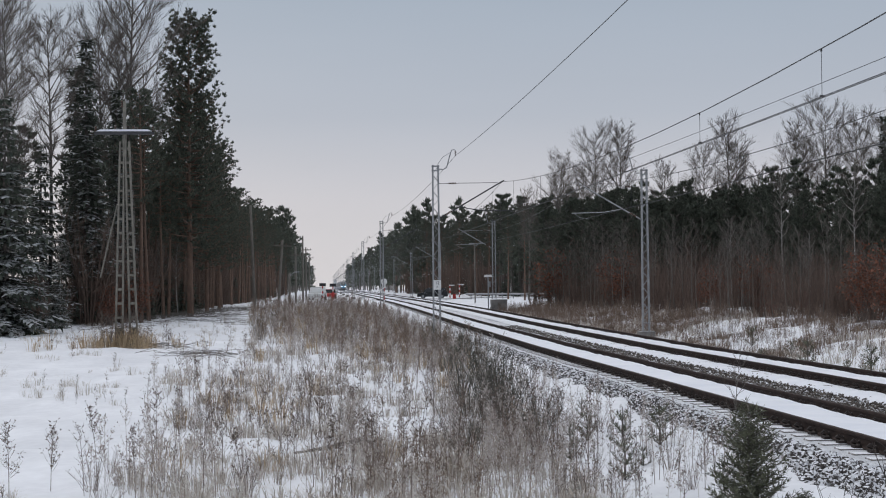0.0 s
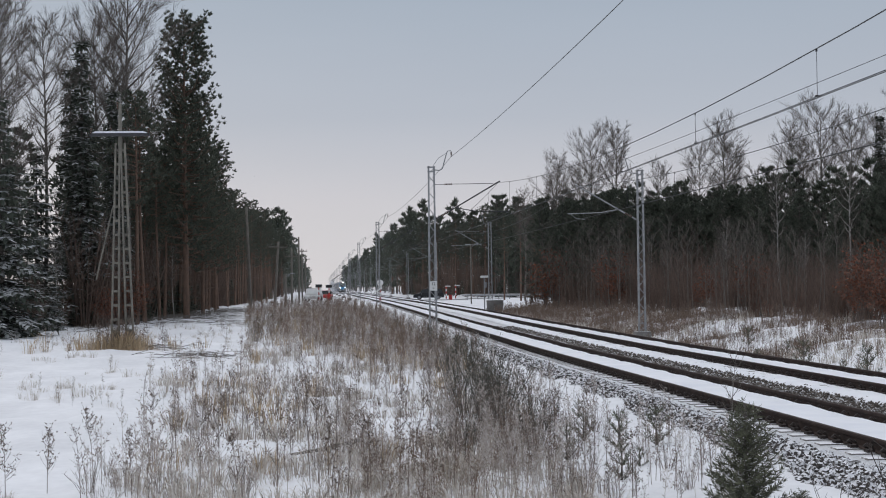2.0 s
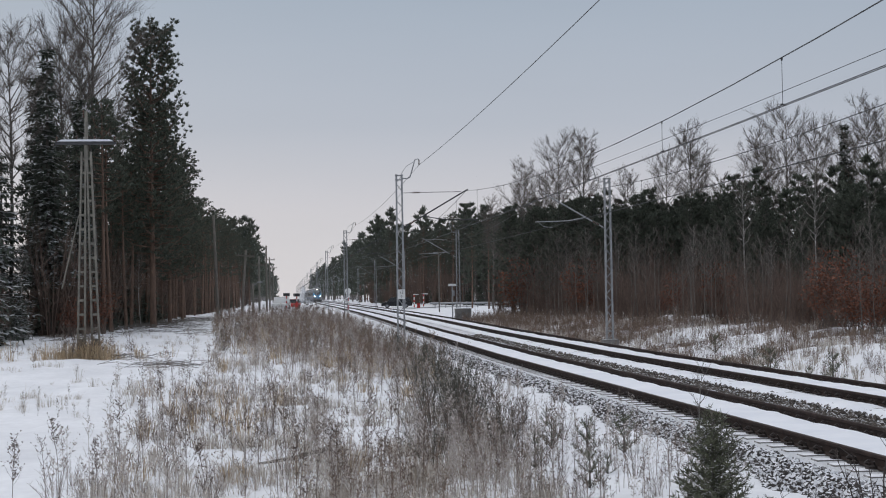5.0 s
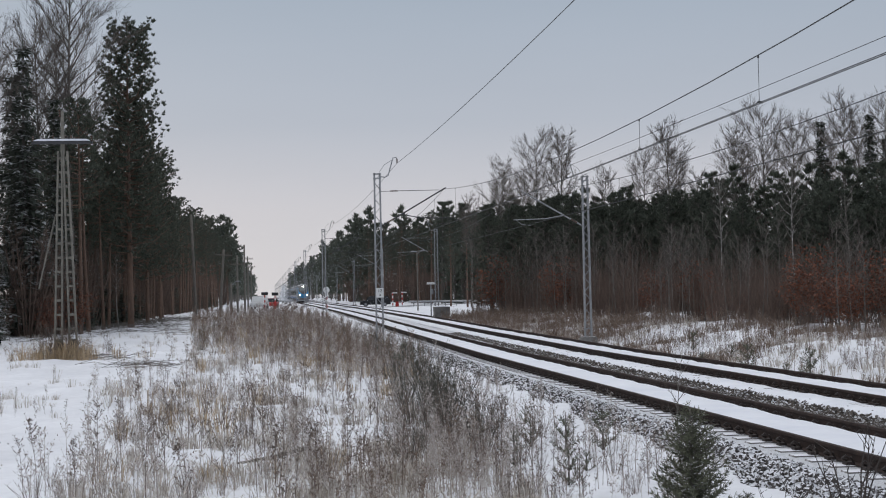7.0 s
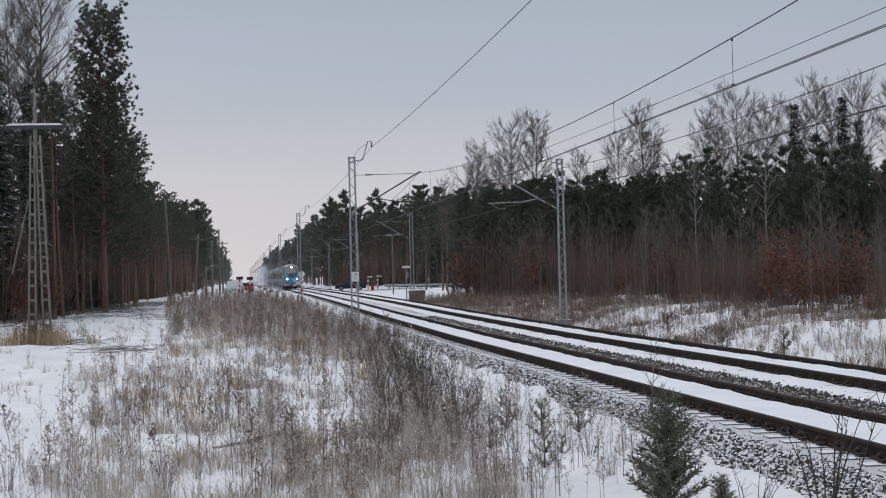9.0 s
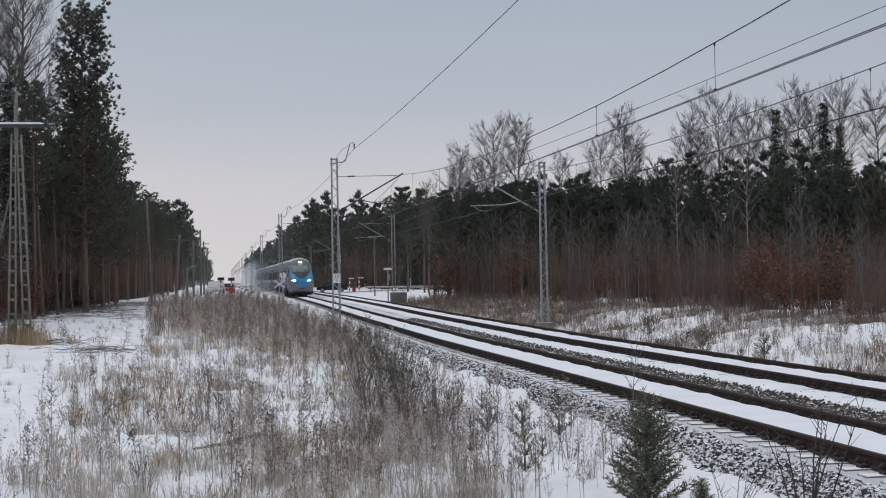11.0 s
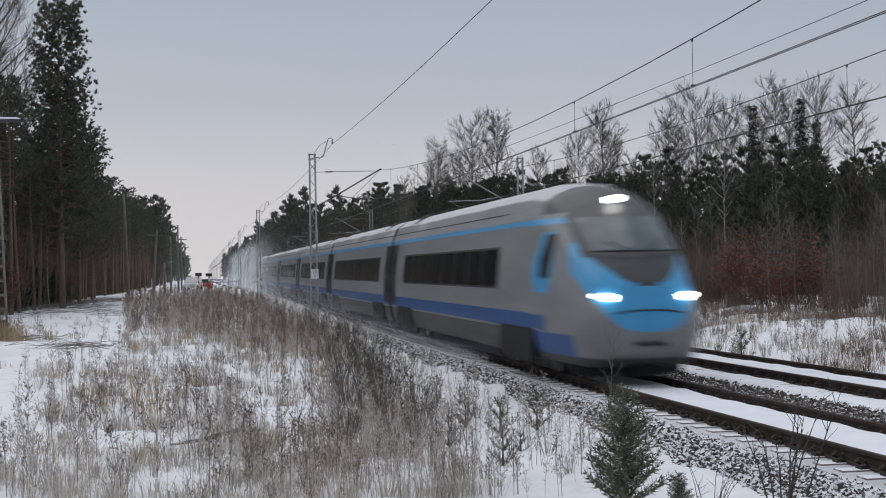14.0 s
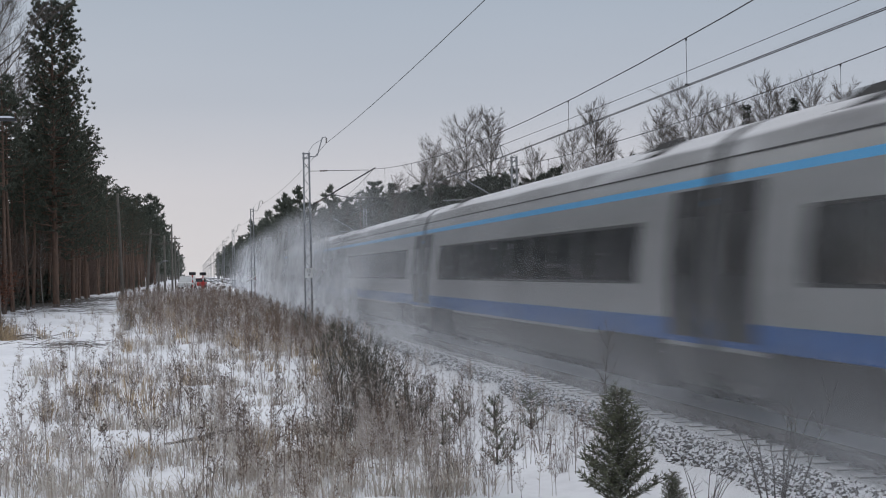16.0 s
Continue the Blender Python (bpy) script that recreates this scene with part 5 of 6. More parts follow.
def sow(name, shapes, count, where, material, label, category, size=(0.7, 1.2), seed=0):
    """Scatters shapes over the ground, joined as one growth that nobody could count."""
    rnd = random.Random(seed)
    m, done, tries = Mesh(), 0, 0
    while done < count and tries < count * 40:
        tries += 1
        spot = where(rnd)
        if spot is None:
            continue
        x, y, k = spot
        s = rnd.uniform(*size) * k
        m.add(rnd.choice(shapes), Matrix.Translation((x, y, ground_z(x, y) - 0.02)) @ Matrix.Rotation(rnd.uniform(0, 6.28), 4, "Z") @ Matrix.Diagonal((s, s, s, 1)))
        done += 1
    return tagged(part(name, m, material), label, category, kind="stuff")


def in_band(seed, x_lo=-4.6, x_hi=5.4, y_lo=17.5, y_hi=118, power=1.22, cut=-0.1, scale=0.45, near_bias=0.0):
    def where(r):
        y = y_lo + (y_hi - y_lo) * r.random() ** power
        hi = lerp(y, (17, 24, 30, 40, 60, 120), (4.0, 3.7, 4.3, 5.2, 5.6, 5.0))
        lo = x_lo + lerp(y, (17, 40, 60, 120), (0.4, 0.2, 1.4, 1.2))
        x = r.uniform(lo, min(x_hi, hi))
        edge = min(1.0, (x - lo) / 2.2)
        if noisy(x, y, scale, seed) + 0.35 * noisy(x, y, scale * 3, seed + 5) < cut + (1 - edge) * 0.35:
            return None
        return x, y, 1.0
    return where


weeds = [weed_shape(h, 200 + i, 15) for i, h in enumerate((0.75, 0.9, 1.0, 1.1, 0.65, 0.85))]
tall_weeds = [weed_shape(h, 220 + i, 22) for i, h in enumerate((1.2, 1.35, 1.1))]
tufts = [grass_shape(h, 240 + i, 15, 0.2, 1.0) for i, h in enumerate((0.40, 0.55, 0.65, 0.48))]
low_tufts = [grass_shape(h, 250 + i, 20, 0.25, 1.3) for i, h in enumerate((0.28, 0.36, 0.32))]
sow("frosted_weeds", weeds, 560, in_band(1, cut=-0.05), FROST_WEED, "rime-covered dead weeds standing in the snow", "weeds", seed=1)
sow("dead_weeds", weeds + tall_weeds, 430, in_band(2, cut=-0.05), WEED, "brown dead weeds standing in the snow", "weeds", (0.6, 1.1), seed=2)
sow("dry_grass", tufts, 220, in_band(3, y_lo=22, cut=0.22, scale=0.30), GRASS, "straw-coloured dry grass in thick tufts", "grass", (0.7, 1.3), seed=3)
sow("frosted_grass", low_tufts, 1150, in_band(4, cut=0.06), FROST_GRASS, "flattened grass whitened with frost and snow", "grass", (0.7, 1.35), seed=4)
# thick growth along the far end of the strip
def strip(r):
    y = r.uniform(42, 125)
    return r.uniform(lerp(y, (42, 60, 80, 125), (1.5, -2.9, -4.2, -6.3)), lerp(y, (42, 60, 125), (5.4, 5.6, 4.8))), y, 1.0


sow("dead_weeds", weeds + tall_weeds, 1150, strip, BROWN_BRUSH, "dense thicket of brown dead weeds by the track", "weeds", (0.75, 1.15), seed=5)
sow("frosted_weeds", weeds, 560, strip, FROST_WEED, "rimed weeds in the thicket by the track", "weeds", (0.8, 1.1), seed=6)
sow("dry_grass", tufts, 240, strip, GRASS, "dry grass between the weeds by the track", "grass", (0.9, 1.6), seed=7)
# sparse growth on the snowy path and round the pole
def path_side(r):
    y = 18 + 70 * r.random() ** 1.4
    x = r.uniform(-15, -3.5) * lerp(y, (18, 50), (0.55, 1.0))
    return (x, y, 0.8) if noisy(x, y, 0.4, 9) > 0.22 else None


def round_pole(r):
    a, d = r.uniform(0, 6.28), abs(r.gauss(0, 0.9))
    return AX + math.cos(a) * d * 1.5, AY - 0.3 + math.sin(a) * d, 1.0


sow("frosted_grass", low_tufts + tufts, 420, path_side, FROST_GRASS, "thin frosted grass on the snowy path", "grass", (0.5, 1.0), seed=8)
sow("dead_weeds", weeds[:2] + weeds[4:], 130, path_side, WEED, "single dead weeds on the snowy path", "weeds", (0.4, 0.9), seed=9)
sow("dry_grass", tufts, 120, round_pole, GRASS, "yellow grass round the foot of the pole", "grass", (0.9, 1.6), seed=10)
sow("dead_weeds", weeds, 60, round_pole, WEED, "brown stalks round the foot of the pole", "weeds", (0.8, 1.3), seed=11)
# bank across the tracks
def bank(cut, a, b, seed):
    def where(r):
        y = r.uniform(28, 128)
        hi = lerp(y, FRONT_Y, FRONT_X) + 1
        x = r.uniform(lerp(y, (28, 60, 128), (16.2, 15.6, 15.4)) + a, max(17.5, hi + b))
        if noisy(x, y, 0.28, seed) + 0.4 * noisy(x, y, 0.9, seed) < cut - 0.3 * (y > 70):
            return None
        return x, y, 1.0
    return where


sow("dry_grass", low_tufts + tufts[:1], 1500, bank(0.08, 0, 0, 21), BROWN_BRUSH, "brown grass tufts on the bank across the tracks", "grass", (0.8, 1.5), seed=12)
sow("dead_weeds", weeds, 2600, bank(0.02, 0, 0, 23), BROWN_BRUSH, "brown weeds on the bank across the tracks", "weeds", (0.5, 1.05), seed=13)
sow("frosted_grass", low_tufts, 700, bank(0.1, 0, 0, 25), FROST_GRASS, "snowy grass hummocks on the bank", "grass", (0.8, 1.6), seed=14)
sow("frosted_weeds", weeds, 220, bank(0.1, 0, 0, 27), FROST_WEED, "rimed weeds on the bank", "weeds", (0.5, 0.9), seed=15)
# a few stalks at the foot of the ballast
sow("dead_weeds", weeds, 45, lambda r: (r.uniform(4.4, 6.0), r.uniform(17, 45), 0.7), WEED, "thin stalks in the snow beside the ballast", "weeds", (0.5, 1.0), seed=16)

# thin growth on the drift between the shrubs and the ballast
def drift(r):
    y = 17.2 + 22 * r.random() ** 1.2
    x = r.uniform(2.8, 5.9)
    return (x, y, 1.0) if noisy(x, y, 0.6, 31) > -0.12 else None


sow("frosted_weeds", weeds, 120, drift, FROST_WEED, "rime-covered weeds in the drifted snow", "weeds", (0.5, 0.95), seed=17)
sow("dead_weeds", weeds, 150, drift, WEED, "thin brown weeds in the drifted snow", "weeds", (0.5, 0.95), seed=18)
# matted brown growth in the foreground
def near_mat(r):
    y = 16.3 + 9 * r.random() ** 1.3
    x = r.uniform(0.4, 3.5)
    return (x, y, 1.0) if noisy(x, y, 0.5, 41) > -0.2 else None


sow("dead_weeds", weeds, 115, near_mat, BROWN_BRUSH, "matted brown weeds in the snow", "weeds", (0.45, 0.85), seed=19)
sow("frosted_weeds", weeds, 110, near_mat, FROST_WEED, "rimed weeds among brown ones", "weeds", (0.45, 0.85), seed=20)
sow("dry_grass", low_tufts, 150, near_mat, FROST_GRASS, "low frosted grass in the snow", "grass", (0.8, 1.4), seed=21)
# single tall weeds near the path
SHRUBS = "shrubs between path and track"
for i, (px, y, h) in enumerate(((495, 19, 1.0), (553, 19.5, 1.15), (567, 20.5, 1.0), (632, 25, 1.15), (805, 19.5, 1.05), (360, 19, 1.0), (765, 27, 0.95), (280, 22, 0.9), (690, 32, 0.9), (455, 24, 0.9), (710, 22, 0.9), (955, 22, 0.95), (1040, 19, 0.95), (600, 30, 0.8), (180, 21, 0.8), (395, 20.5, 0.85), (430, 18.6, 0.7), (520, 22.5, 0.8), (660, 19, 0.75), (735, 20.5, 0.85), (850, 21.5, 0.8), (905, 19.2, 0.8), (985, 24, 0.75), (320, 24, 0.75), (245, 19, 0.7), (585, 18.4, 0.8), (765, 18.3, 0.7), (870, 26, 0.8), (545, 27, 0.8), (410, 29, 0.75), (345, 33, 0.8), (660, 36, 0.8), (100, 20, 0.7), (30, 19, 0.7))):
    x = (px - 573) * y / 2500
    t = thing("dead_goldenrod", "tall dead herb with dark seed heads in the snow", "weed", SHRUBS, m=pose(x, y, ground_z(x, y) - 0.02, 0, 0, i * 50))
    part("stalk", weed_shape(1.35 * h, 300 + i, 34), WEED, t)

dark_shrubs = [tree("dark_shrub", "dense dark leafless shrub standing in the snow", "shrub", SHRUBS, bush_parts(1.5, 26, 1, sd, 0.8, 0.04, 0.006), (BROOM, BROOM), ("branching", "bud_mass")) for sd in (401, 402)]
plant(dark_shrubs[0], [(3.2, 26.5, 1.0, 0), (3.45, 28.2, 0.9, 2), (3.0, 29.6, 0.95, 1), (3.9, 33, 0.8, 3), (4.3, 37, 0.9, 4), (4.8, 43, 0.9, 5), (4.6, 58, 0.9, 1), (5.0, 66, 0.9, 2), (3.6, 60, 0.9, 0), (2.2, 22, 0.7, 2), (3.6, 24, 0.75, 5)])
plant(dark_shrubs[1], [(3.5, 27.2, 0.95, 1), (3.8, 30.5, 0.9, 2), (3.3, 34.5, 0.95, 1), (5.0, 48, 0.9, 3), (4.0, 52, 0.9, 4), (5.2, 55, 0.8, 5), (4.4, 62, 0.9, 1), (2.6, 56, 0.85, 2), (1.0, 60, 0.8, 0), (3.9, 25.5, 0.6, 2), (-2.2, 68, 0.9, 1), (-2.8, 62, 0.8, 3)])
brown_shrubs = [tree("brown_shrub", "thin brown leafless shrub in the snow", "shrub", SHRUBS, bush_parts(1.3, 16, 0, sd, 0.8, 0.05, 0.006), (WEED, WEED), ("branching", "bud_mass")) for sd in (411, 412)]
random.seed(77)
for k in (0, 1):
    sp = [(rv(-3.2, 4), rv(17.6, 40), rv(0.45, 0.85), rv(0, 6)) for _ in range(46)] + [(rv(15.8, 19), rv(40, 90), rv(0.5, 0.95), rv(0, 6)) for _ in range(34)] + [(lerp(q_, FRONT_Y, FRONT_X) - rv(0.2, 3.5), q_, rv(0.6, 1.1), rv(0, 6)) for q_ in [45 + 1.7 * k_ for k_ in range(48)]]
    plant(brown_shrubs[k], sp + [(rv(2.6, 5.4), rv(17.2, 33), rv(0.5, 0.8), rv(0, 6)) for _ in range(16)])
copy_thing(saplings[1], Matrix.Translation((5.20, 17.3, ground_z(5.20, 17.3))) @ Matrix.Diagonal((0.28, 0.28, 0.35, 1)))
bare_shrub = tree("bare_shrub", "dark leafless shrub with few crooked stems by the ballast", "shrub", SHRUBS, bush_parts(1.35, 9, 0, 421, 0.85, 0.05, 0.008), (DARK_BARK_SHRUB, DARK_BARK_SHRUB), ("branching", "bud_mass"))
plant(bare_shrub, [(6.35, 14.9, 1.0, 0.5), (5.6, 15.2, 0.55, 2.0)])

# young conifers
def young_parts(h, spread, tiers, seed, rise=(0.25, 0.75), needles=5, long=(0.05, 0.10), n0=9):
    random.seed(seed)
    tr, cr_ = Mesh(), Mesh()
    tr.tube([(0, 0, -0.1), (0, 0, h * 0.97)], [0.03, 0.006], 6)
    for i in range(tiers):
        u = 0.06 + 0.9 * i / tiers
        n = n0 if u < 0.7 else max(4, n0 - 3)
        for k in range(n):
            a = 6.283 * (k + rv(-0.3, 0.3)) / n + i
            reach = spread * (1 - u) ** 0.75 * rv(0.7, 1.15) + 0.05
            d = Vector((math.cos(a), math.sin(a), rv(*rise)))
            p0 = Vector((0, 0, h * (u + rv(-0.03, 0.03))))
            e = p0 + d.normalized() * reach
            tr.tube([p0, e], [0.008, 0.004], 3, caps=False)
            st = max(3, int(reach / 0.05))
            for j in range(st):
                p = p0.lerp(e, (j + 0.8) / st)
                for _ in range(needles):
                    g = (d * 0.6 + Vector((rv(-1, 1), rv(-1, 1), rv(-0.5, 0.9)))).normalized()
                    cr_.leaf(p, p + g * rv(*long) * 1.1, 0.014)
    return tr, cr_


YOUNG = "young conifers along the railway"
y_big = tree("young_spruce", "bushy green young conifer in the snow by the ballast", "conifer", YOUNG, young_parts(1.5, 0.56, 17, 501, (0.35, 1.0), 8, (0.06, 0.11), 8), (BARK_DARK, NEEDLE_YOUNG))
plant(y_big, [(4.78, 15.7, 1.0, 0.3), (5.22, 15.1, 0.36, 1.4)])
y_small = tree("young_pine", "small young pine sticking out of the snow", "conifer", YOUNG, young_parts(0.8, 0.36, 3, 502, (0.6, 1.6), 9, (0.06, 0.12), 4), (BARK_DARK, NEEDLE_YOUNG))
plant(y_small, [(5.05, 23.8, 0.95, 0), (5.6, 23.4, 1.05, 1), (4.4, 20.6, 0.9, 4), (3.9, 22.4, 0.9, 2.2), (4.7, 25.2, 0.8, 2), (15.85, 40.0, 1.5, 3), (16.4, 47, 1.4, 4), (15.9, 50.5, 0.75, 5), (16.1, 42.6, 0.7, 1), (17.5, 52, 1.0, 2), (5.3, 29.0, 0.6, 2.5), (18.5, 60, 1.2, 0.4), (4.9, 21.6, 0.5, 3.3)])
y_mid = tree("young_pine", "dark young pine among the weeds by the track", "conifer", YOUNG, young_parts(1.2, 0.6, 10, 503, (0.3, 1.2), 6, (0.07, 0.13), 6), (BARK_DARK, NEEDLE))
plant(y_mid, [(4.9, 50, 0.9, 1), (5.2, 53.5, 0.9, 2), (5.1, 59, 0.8, 3), (4.2, 46.5, 0.8, 4)])

# brush piles and a broken branch
def brush_pile(x, y, rx, ry, n, seed, long):
    random.seed(seed)
    m = Mesh()
    for _ in range(n):
        cx, cy = x + random.gauss(0, rx), y + random.gauss(0, ry)
        a = rv(-0.5, 0.5) + (3.14 if random.random() < 0.5 else 0)
        l = rv(0.4, 1.0) * long
        z = ground_z(cx, cy)
        d = Vector((math.cos(a), math.sin(a) * 0.6, 0))
        m.tube([Vector((cx, cy, z + rv(0.02, 0.25))) - d * l, Vector((cx, cy, z + rv(0.05, 0.35))), Vector((cx, cy, z + rv(0.0, 0.35))) + d * l], [0.012, 0.009, 0.003], 4)
    tagged(part("brush_pile", m, BARK_GREY), "heap of cut grey branches lying on snow", "brushwood", "heaps of branches", "stuff")


brush_pile(-4.3, 50.5, 0.8, 0.6, 26, 601, 1.1)
brush_pile(-6.6, 56.5, 0.9, 0.6, 20, 602, 0.8)
brush_pile(-9.0, 88, 1.4, 2.0, 30, 603, 1.5)
brush_pile(-7.0, 96, 1.2, 3.0, 30, 604, 1.5)
brush_pile(-5.4, 84, 0.6, 1.5, 12, 605, 1.2)
brush_pile(-12.5, 78, 1.4, 2.0, 20, 606, 1.3)
for bk in range(9):
    brush_pile(-11.2 + 0.55 * bk, 94 + 3.2 * bk, 1.3, 2.2, 34, 610 + bk, 1.4)
tagged(part("broken_branch", Mesh().tube([(-0.5, 23.9, ground_z(-0.5, 23.9) + 0.02), (0.05, 23.6, ground_z(0, 23.6) + 0.16), (0.62, 23.4, ground_z(0.6, 23.4) + 0.30)], [0.02, 0.035, 0.04], 7), BARK_GREY), "broken grey branch propped among weeds", "branch")

# ---------------------------------------------------------------- the level crossing
CROSS = "equipment of the level crossing"


def striped_post(x, y, h, head):
    z = ground_z(x, y)
    t = thing("crossing_signal", "red and white striped crossing post with a black signal head", "signal", CROSS, m=pose(x, y, z - 0.1))
    n = 6
    for i in range(n):
        part("post_band", Mesh().tube([(0, 0, h * i / n), (0, 0, h * (i + 1) / n)], 0.08, 8), RED if i % 2 else WHITE, t)
    if head == "black":
        part("signal_head", Mesh().box((0, -0.1, h + 0.2), (0.9, 0.18, 0.42), 1, 0.08), BLACK, t)
        q = Mesh()
        for o in (-0.24, 0.24):
            q.tube([(o, -0.2, h + 0.2), (o, -0.34, h + 0.2)], [0.14, 0.15], 10)
        part("lens_hood", q, BLACK, t)
    elif head == "lamp":
        part("lamp_head", Mesh().box((0.25, 0, h + 0.05), (0.8, 0.2, 0.12), 0.8, 0.04), WHITE, t)
    return t


striped_post(-0.15, 193, 2.0, "black")
striped_post(1.25, 195, 2.0, "black")
striped_post(17.4, 195, 2.0, "lamp")
striped_post(18.9, 197, 2.0, "lamp")
t = striped_post(5.6, 132, 2.4, "")
part("signal_back", Mesh().tube([(0, -0.02, 2.9), (0, 0.03, 2.9)], 0.30, 20).box((0, 0, 2.5), (0.3, 0.05, 0.4)), WHITE, t, "round white signal back plate")
bar = thing("barrier", "lowered barrier boom across the road at the crossing", "barrier", CROSS, m=pose(1.5, 194, ground_z(1.5, 194)))
part("boom", Mesh().tube([(0, 0, 1.05), (5.2, 0, 1.12)], [0.06, 0.04], 6), GALV, bar)
part("drive_box", Mesh().box((-0.3, 0, 0.5), (0.5, 0.4, 1.0), 0.95, 0.03), RED, bar)
cs = thing("crossing_sign", "white cross-shaped crossing sign on a post", "sign", CROSS, m=pose(5.05, 126.4, rail_z(126)))
part("post", Mesh().tube([(0, 0, -0.6), (0, 0, 1.9)], 0.035, 6), GALV, cs)
for s in (-1, 1):
    part("cross_arm", Mesh().tube([(-0.45, -0.05 - 0.02 * s, 1.5 - s * 0.3), (0.45, -0.05 - 0.02 * s, 1.5 + s * 0.3)], 0.06, 4), WHITE, cs)


def vehicle(name, label, x, y, turn, size, paint, cabin=(0.25, 0.8), boxy=False):
    """A car with body, cabin, wheels and lamps; it points along its own +y."""
    l, w, h = size
    t = thing(name, label, "car", m=Matrix.Translation((x, y, ground_z(x, y) + 0.04)) @ Matrix.Rotation(radians(turn), 4, "Z"))
    lo = h * (0.62 if not boxy else 0.55)
    b = Mesh()
    prof = [(-l / 2, 0.28), (-l / 2, lo * 0.9), (-l / 2 + 0.15, lo), (l / 2 - 0.9, lo * 0.97), (l / 2 - 0.1, lo * 0.82), (l / 2, lo * 0.6), (l / 2, 0.28)]
    n = len(prof)
    for sx, k in ((-1, 0.90), (-1, 1.0), (1, 1.0), (1, 0.90)):
        for (py, pz) in prof:
            b.v.append((sx * w / 2 * (1 if k == 1 else 1) * k, py * (0.98 if k < 1 else 1), pz * (1.01 if k < 1 else 0.985)))
    for i in range(3):
        for j in range(n):
            b.f.append((i * n + j, i * n + (j + 1) % n, (i + 1) * n + (j + 1) % n, (i + 1) * n + j))
    b.f.append(tuple(range(n)))
    b.f.append(tuple(range(4 * n - 1, 3 * n - 1, -1)))
    part("body", b, paint, t)
    c = Mesh()
    y0, y1 = -l / 2 + 0.1, -l / 2 + l * cabin[1]
    for z, k, e in ((lo * 0.98, 0.94, 0.0), (h - 0.03, 0.76, 0.28)):
        c.v += [(-w / 2 * k, y0 + e * (0.3 if boxy else 1), z), (w / 2 * k, y0 + e * (0.3 if boxy else 1), z), (w / 2 * k, y1 - e * 1.6, z), (-w / 2 * k, y1 - e * 1.6, z)]
    c.f = [(0, 1, 5, 4), (1, 2, 6, 5), (2, 3, 7, 6), (3, 0, 4, 7)]
    part("glazing", c, CAR_GLASS if not boxy else paint, t)
    part("roof", Mesh().box((0, (y0 + y1) / 2 - 0.1, h - 0.015), (w * 0.77, (y1 - y0) - 0.7, 0.05), 0.95, 0.08), paint if not boxy else BLACK, t)
    for sx in (-1, 1):
        for wy in (-l * 0.31, l * 0.31):
            wh = part("wheel", Mesh().tube([(sx * (w / 2 - 0.2), wy, 0.32), (sx * (w / 2 + 0.01), wy, 0.32)], 0.32, 14), T_RUBBER, t)
            part("rim", Mesh().tube([(sx * (w / 2), wy, 0.32), (sx * (w / 2 + 0.02), wy, 0.32)], 0.19, 10), GALV, wh)
        part("headlight", Mesh().box((sx * w * 0.36, l / 2 - 0.02, lo * 0.72), (0.3, 0.06, 0.12), 0.9), WHITE, t)
    return t


vehicle("car", "dark estate car waiting at the level crossing", 15.6, 203, 84, (4.4, 1.78, 1.5), CAR_DARK)
vehicle("van", "white van with a dark roof waiting by the crossing", -0.9, 199, 170, (4.6, 1.9, 1.75), WHITE, (0.2, 0.85), True)
vehicle("car", "small red car waiting at the barrier", 0.95, 214, 175, (3.8, 1.65, 1.42), RED)
bx = thing("barrier_drive", "red barrier drive box beside the striped posts", "barrier", CROSS, m=pose(18.1, 196, ground_z(18.1, 196)))
part("drive_box", Mesh().box((0, 0, 0.35), (0.45, 0.4, 0.7), 0.94, 0.04), RED, bx)
part("counterweight", Mesh().box((0.3, 0, 0.65), (0.4, 0.2, 0.15), 0.9, 0.03), GALV, bx)

gr = thing("guard_rail", "long grey guard rail along the snowy road", "guard rail", CROSS)
for i in range(12):
    x = 20 + i * 1.3
    yy_ = 192 - i * 1.2
    part("rail_post", Mesh().box((x, yy_, ground_z(x, yy_) + 0.25), (0.1, 0.12, 1.0)), GALV, gr)
part("beam", Mesh().tube([(19.4, 192.4, ground_z(19.4, 192) + 0.62), (27, 185.4, ground_z(27, 185) + 0.62), (35, 178, ground_z(35, 178) + 0.62)], 0.13, 6), GALV, gr)
lp = thing("street_lamp", "slim grey street lamp beside the crossing road", "street lamp", m=pose(20.9, 195, ground_z(20.9, 195)))
part("pole", Mesh().tube([(0, 0, 0), (0, 0, 7.2), (-0.15, -0.1, 7.6)], [0.09, 0.06, 0.05], 8), GALV, lp)
part("lamp_head", Mesh().box((-0.45, -0.15, 7.62), (0.7, 0.26, 0.12), 0.8, 0.05), GALV, lp)
sp_ = thing("signal_post", "slim post with a white signal lamp housing", "signal", m=pose(14.75, 126.5, ground_z(14.75, 126.5) - 0.1))
part("pole", Mesh().tube([(0, 0, 0), (0, 0, 3.4)], 0.06, 8), GALV, sp_)
part("lamp_housing", Mesh().box((0, 0, 3.5), (0.75, 0.3, 0.2), 0.85, 0.05), WHITE, sp_)
part("lamp_arm", Mesh().box((0.1, -0.05, 2.75), (0.25, 0.2, 0.5), 0.9, 0.04), GALV, sp_)
cb = Mesh().box((15.7, 126.6, rail_z(127) + 0.05), (1.35, 1.0, 1.0), 1.06, 0.03)
tagged(part("concrete_block", cb, CONCRETE), "grey concrete block at the foot of a mast", "block")
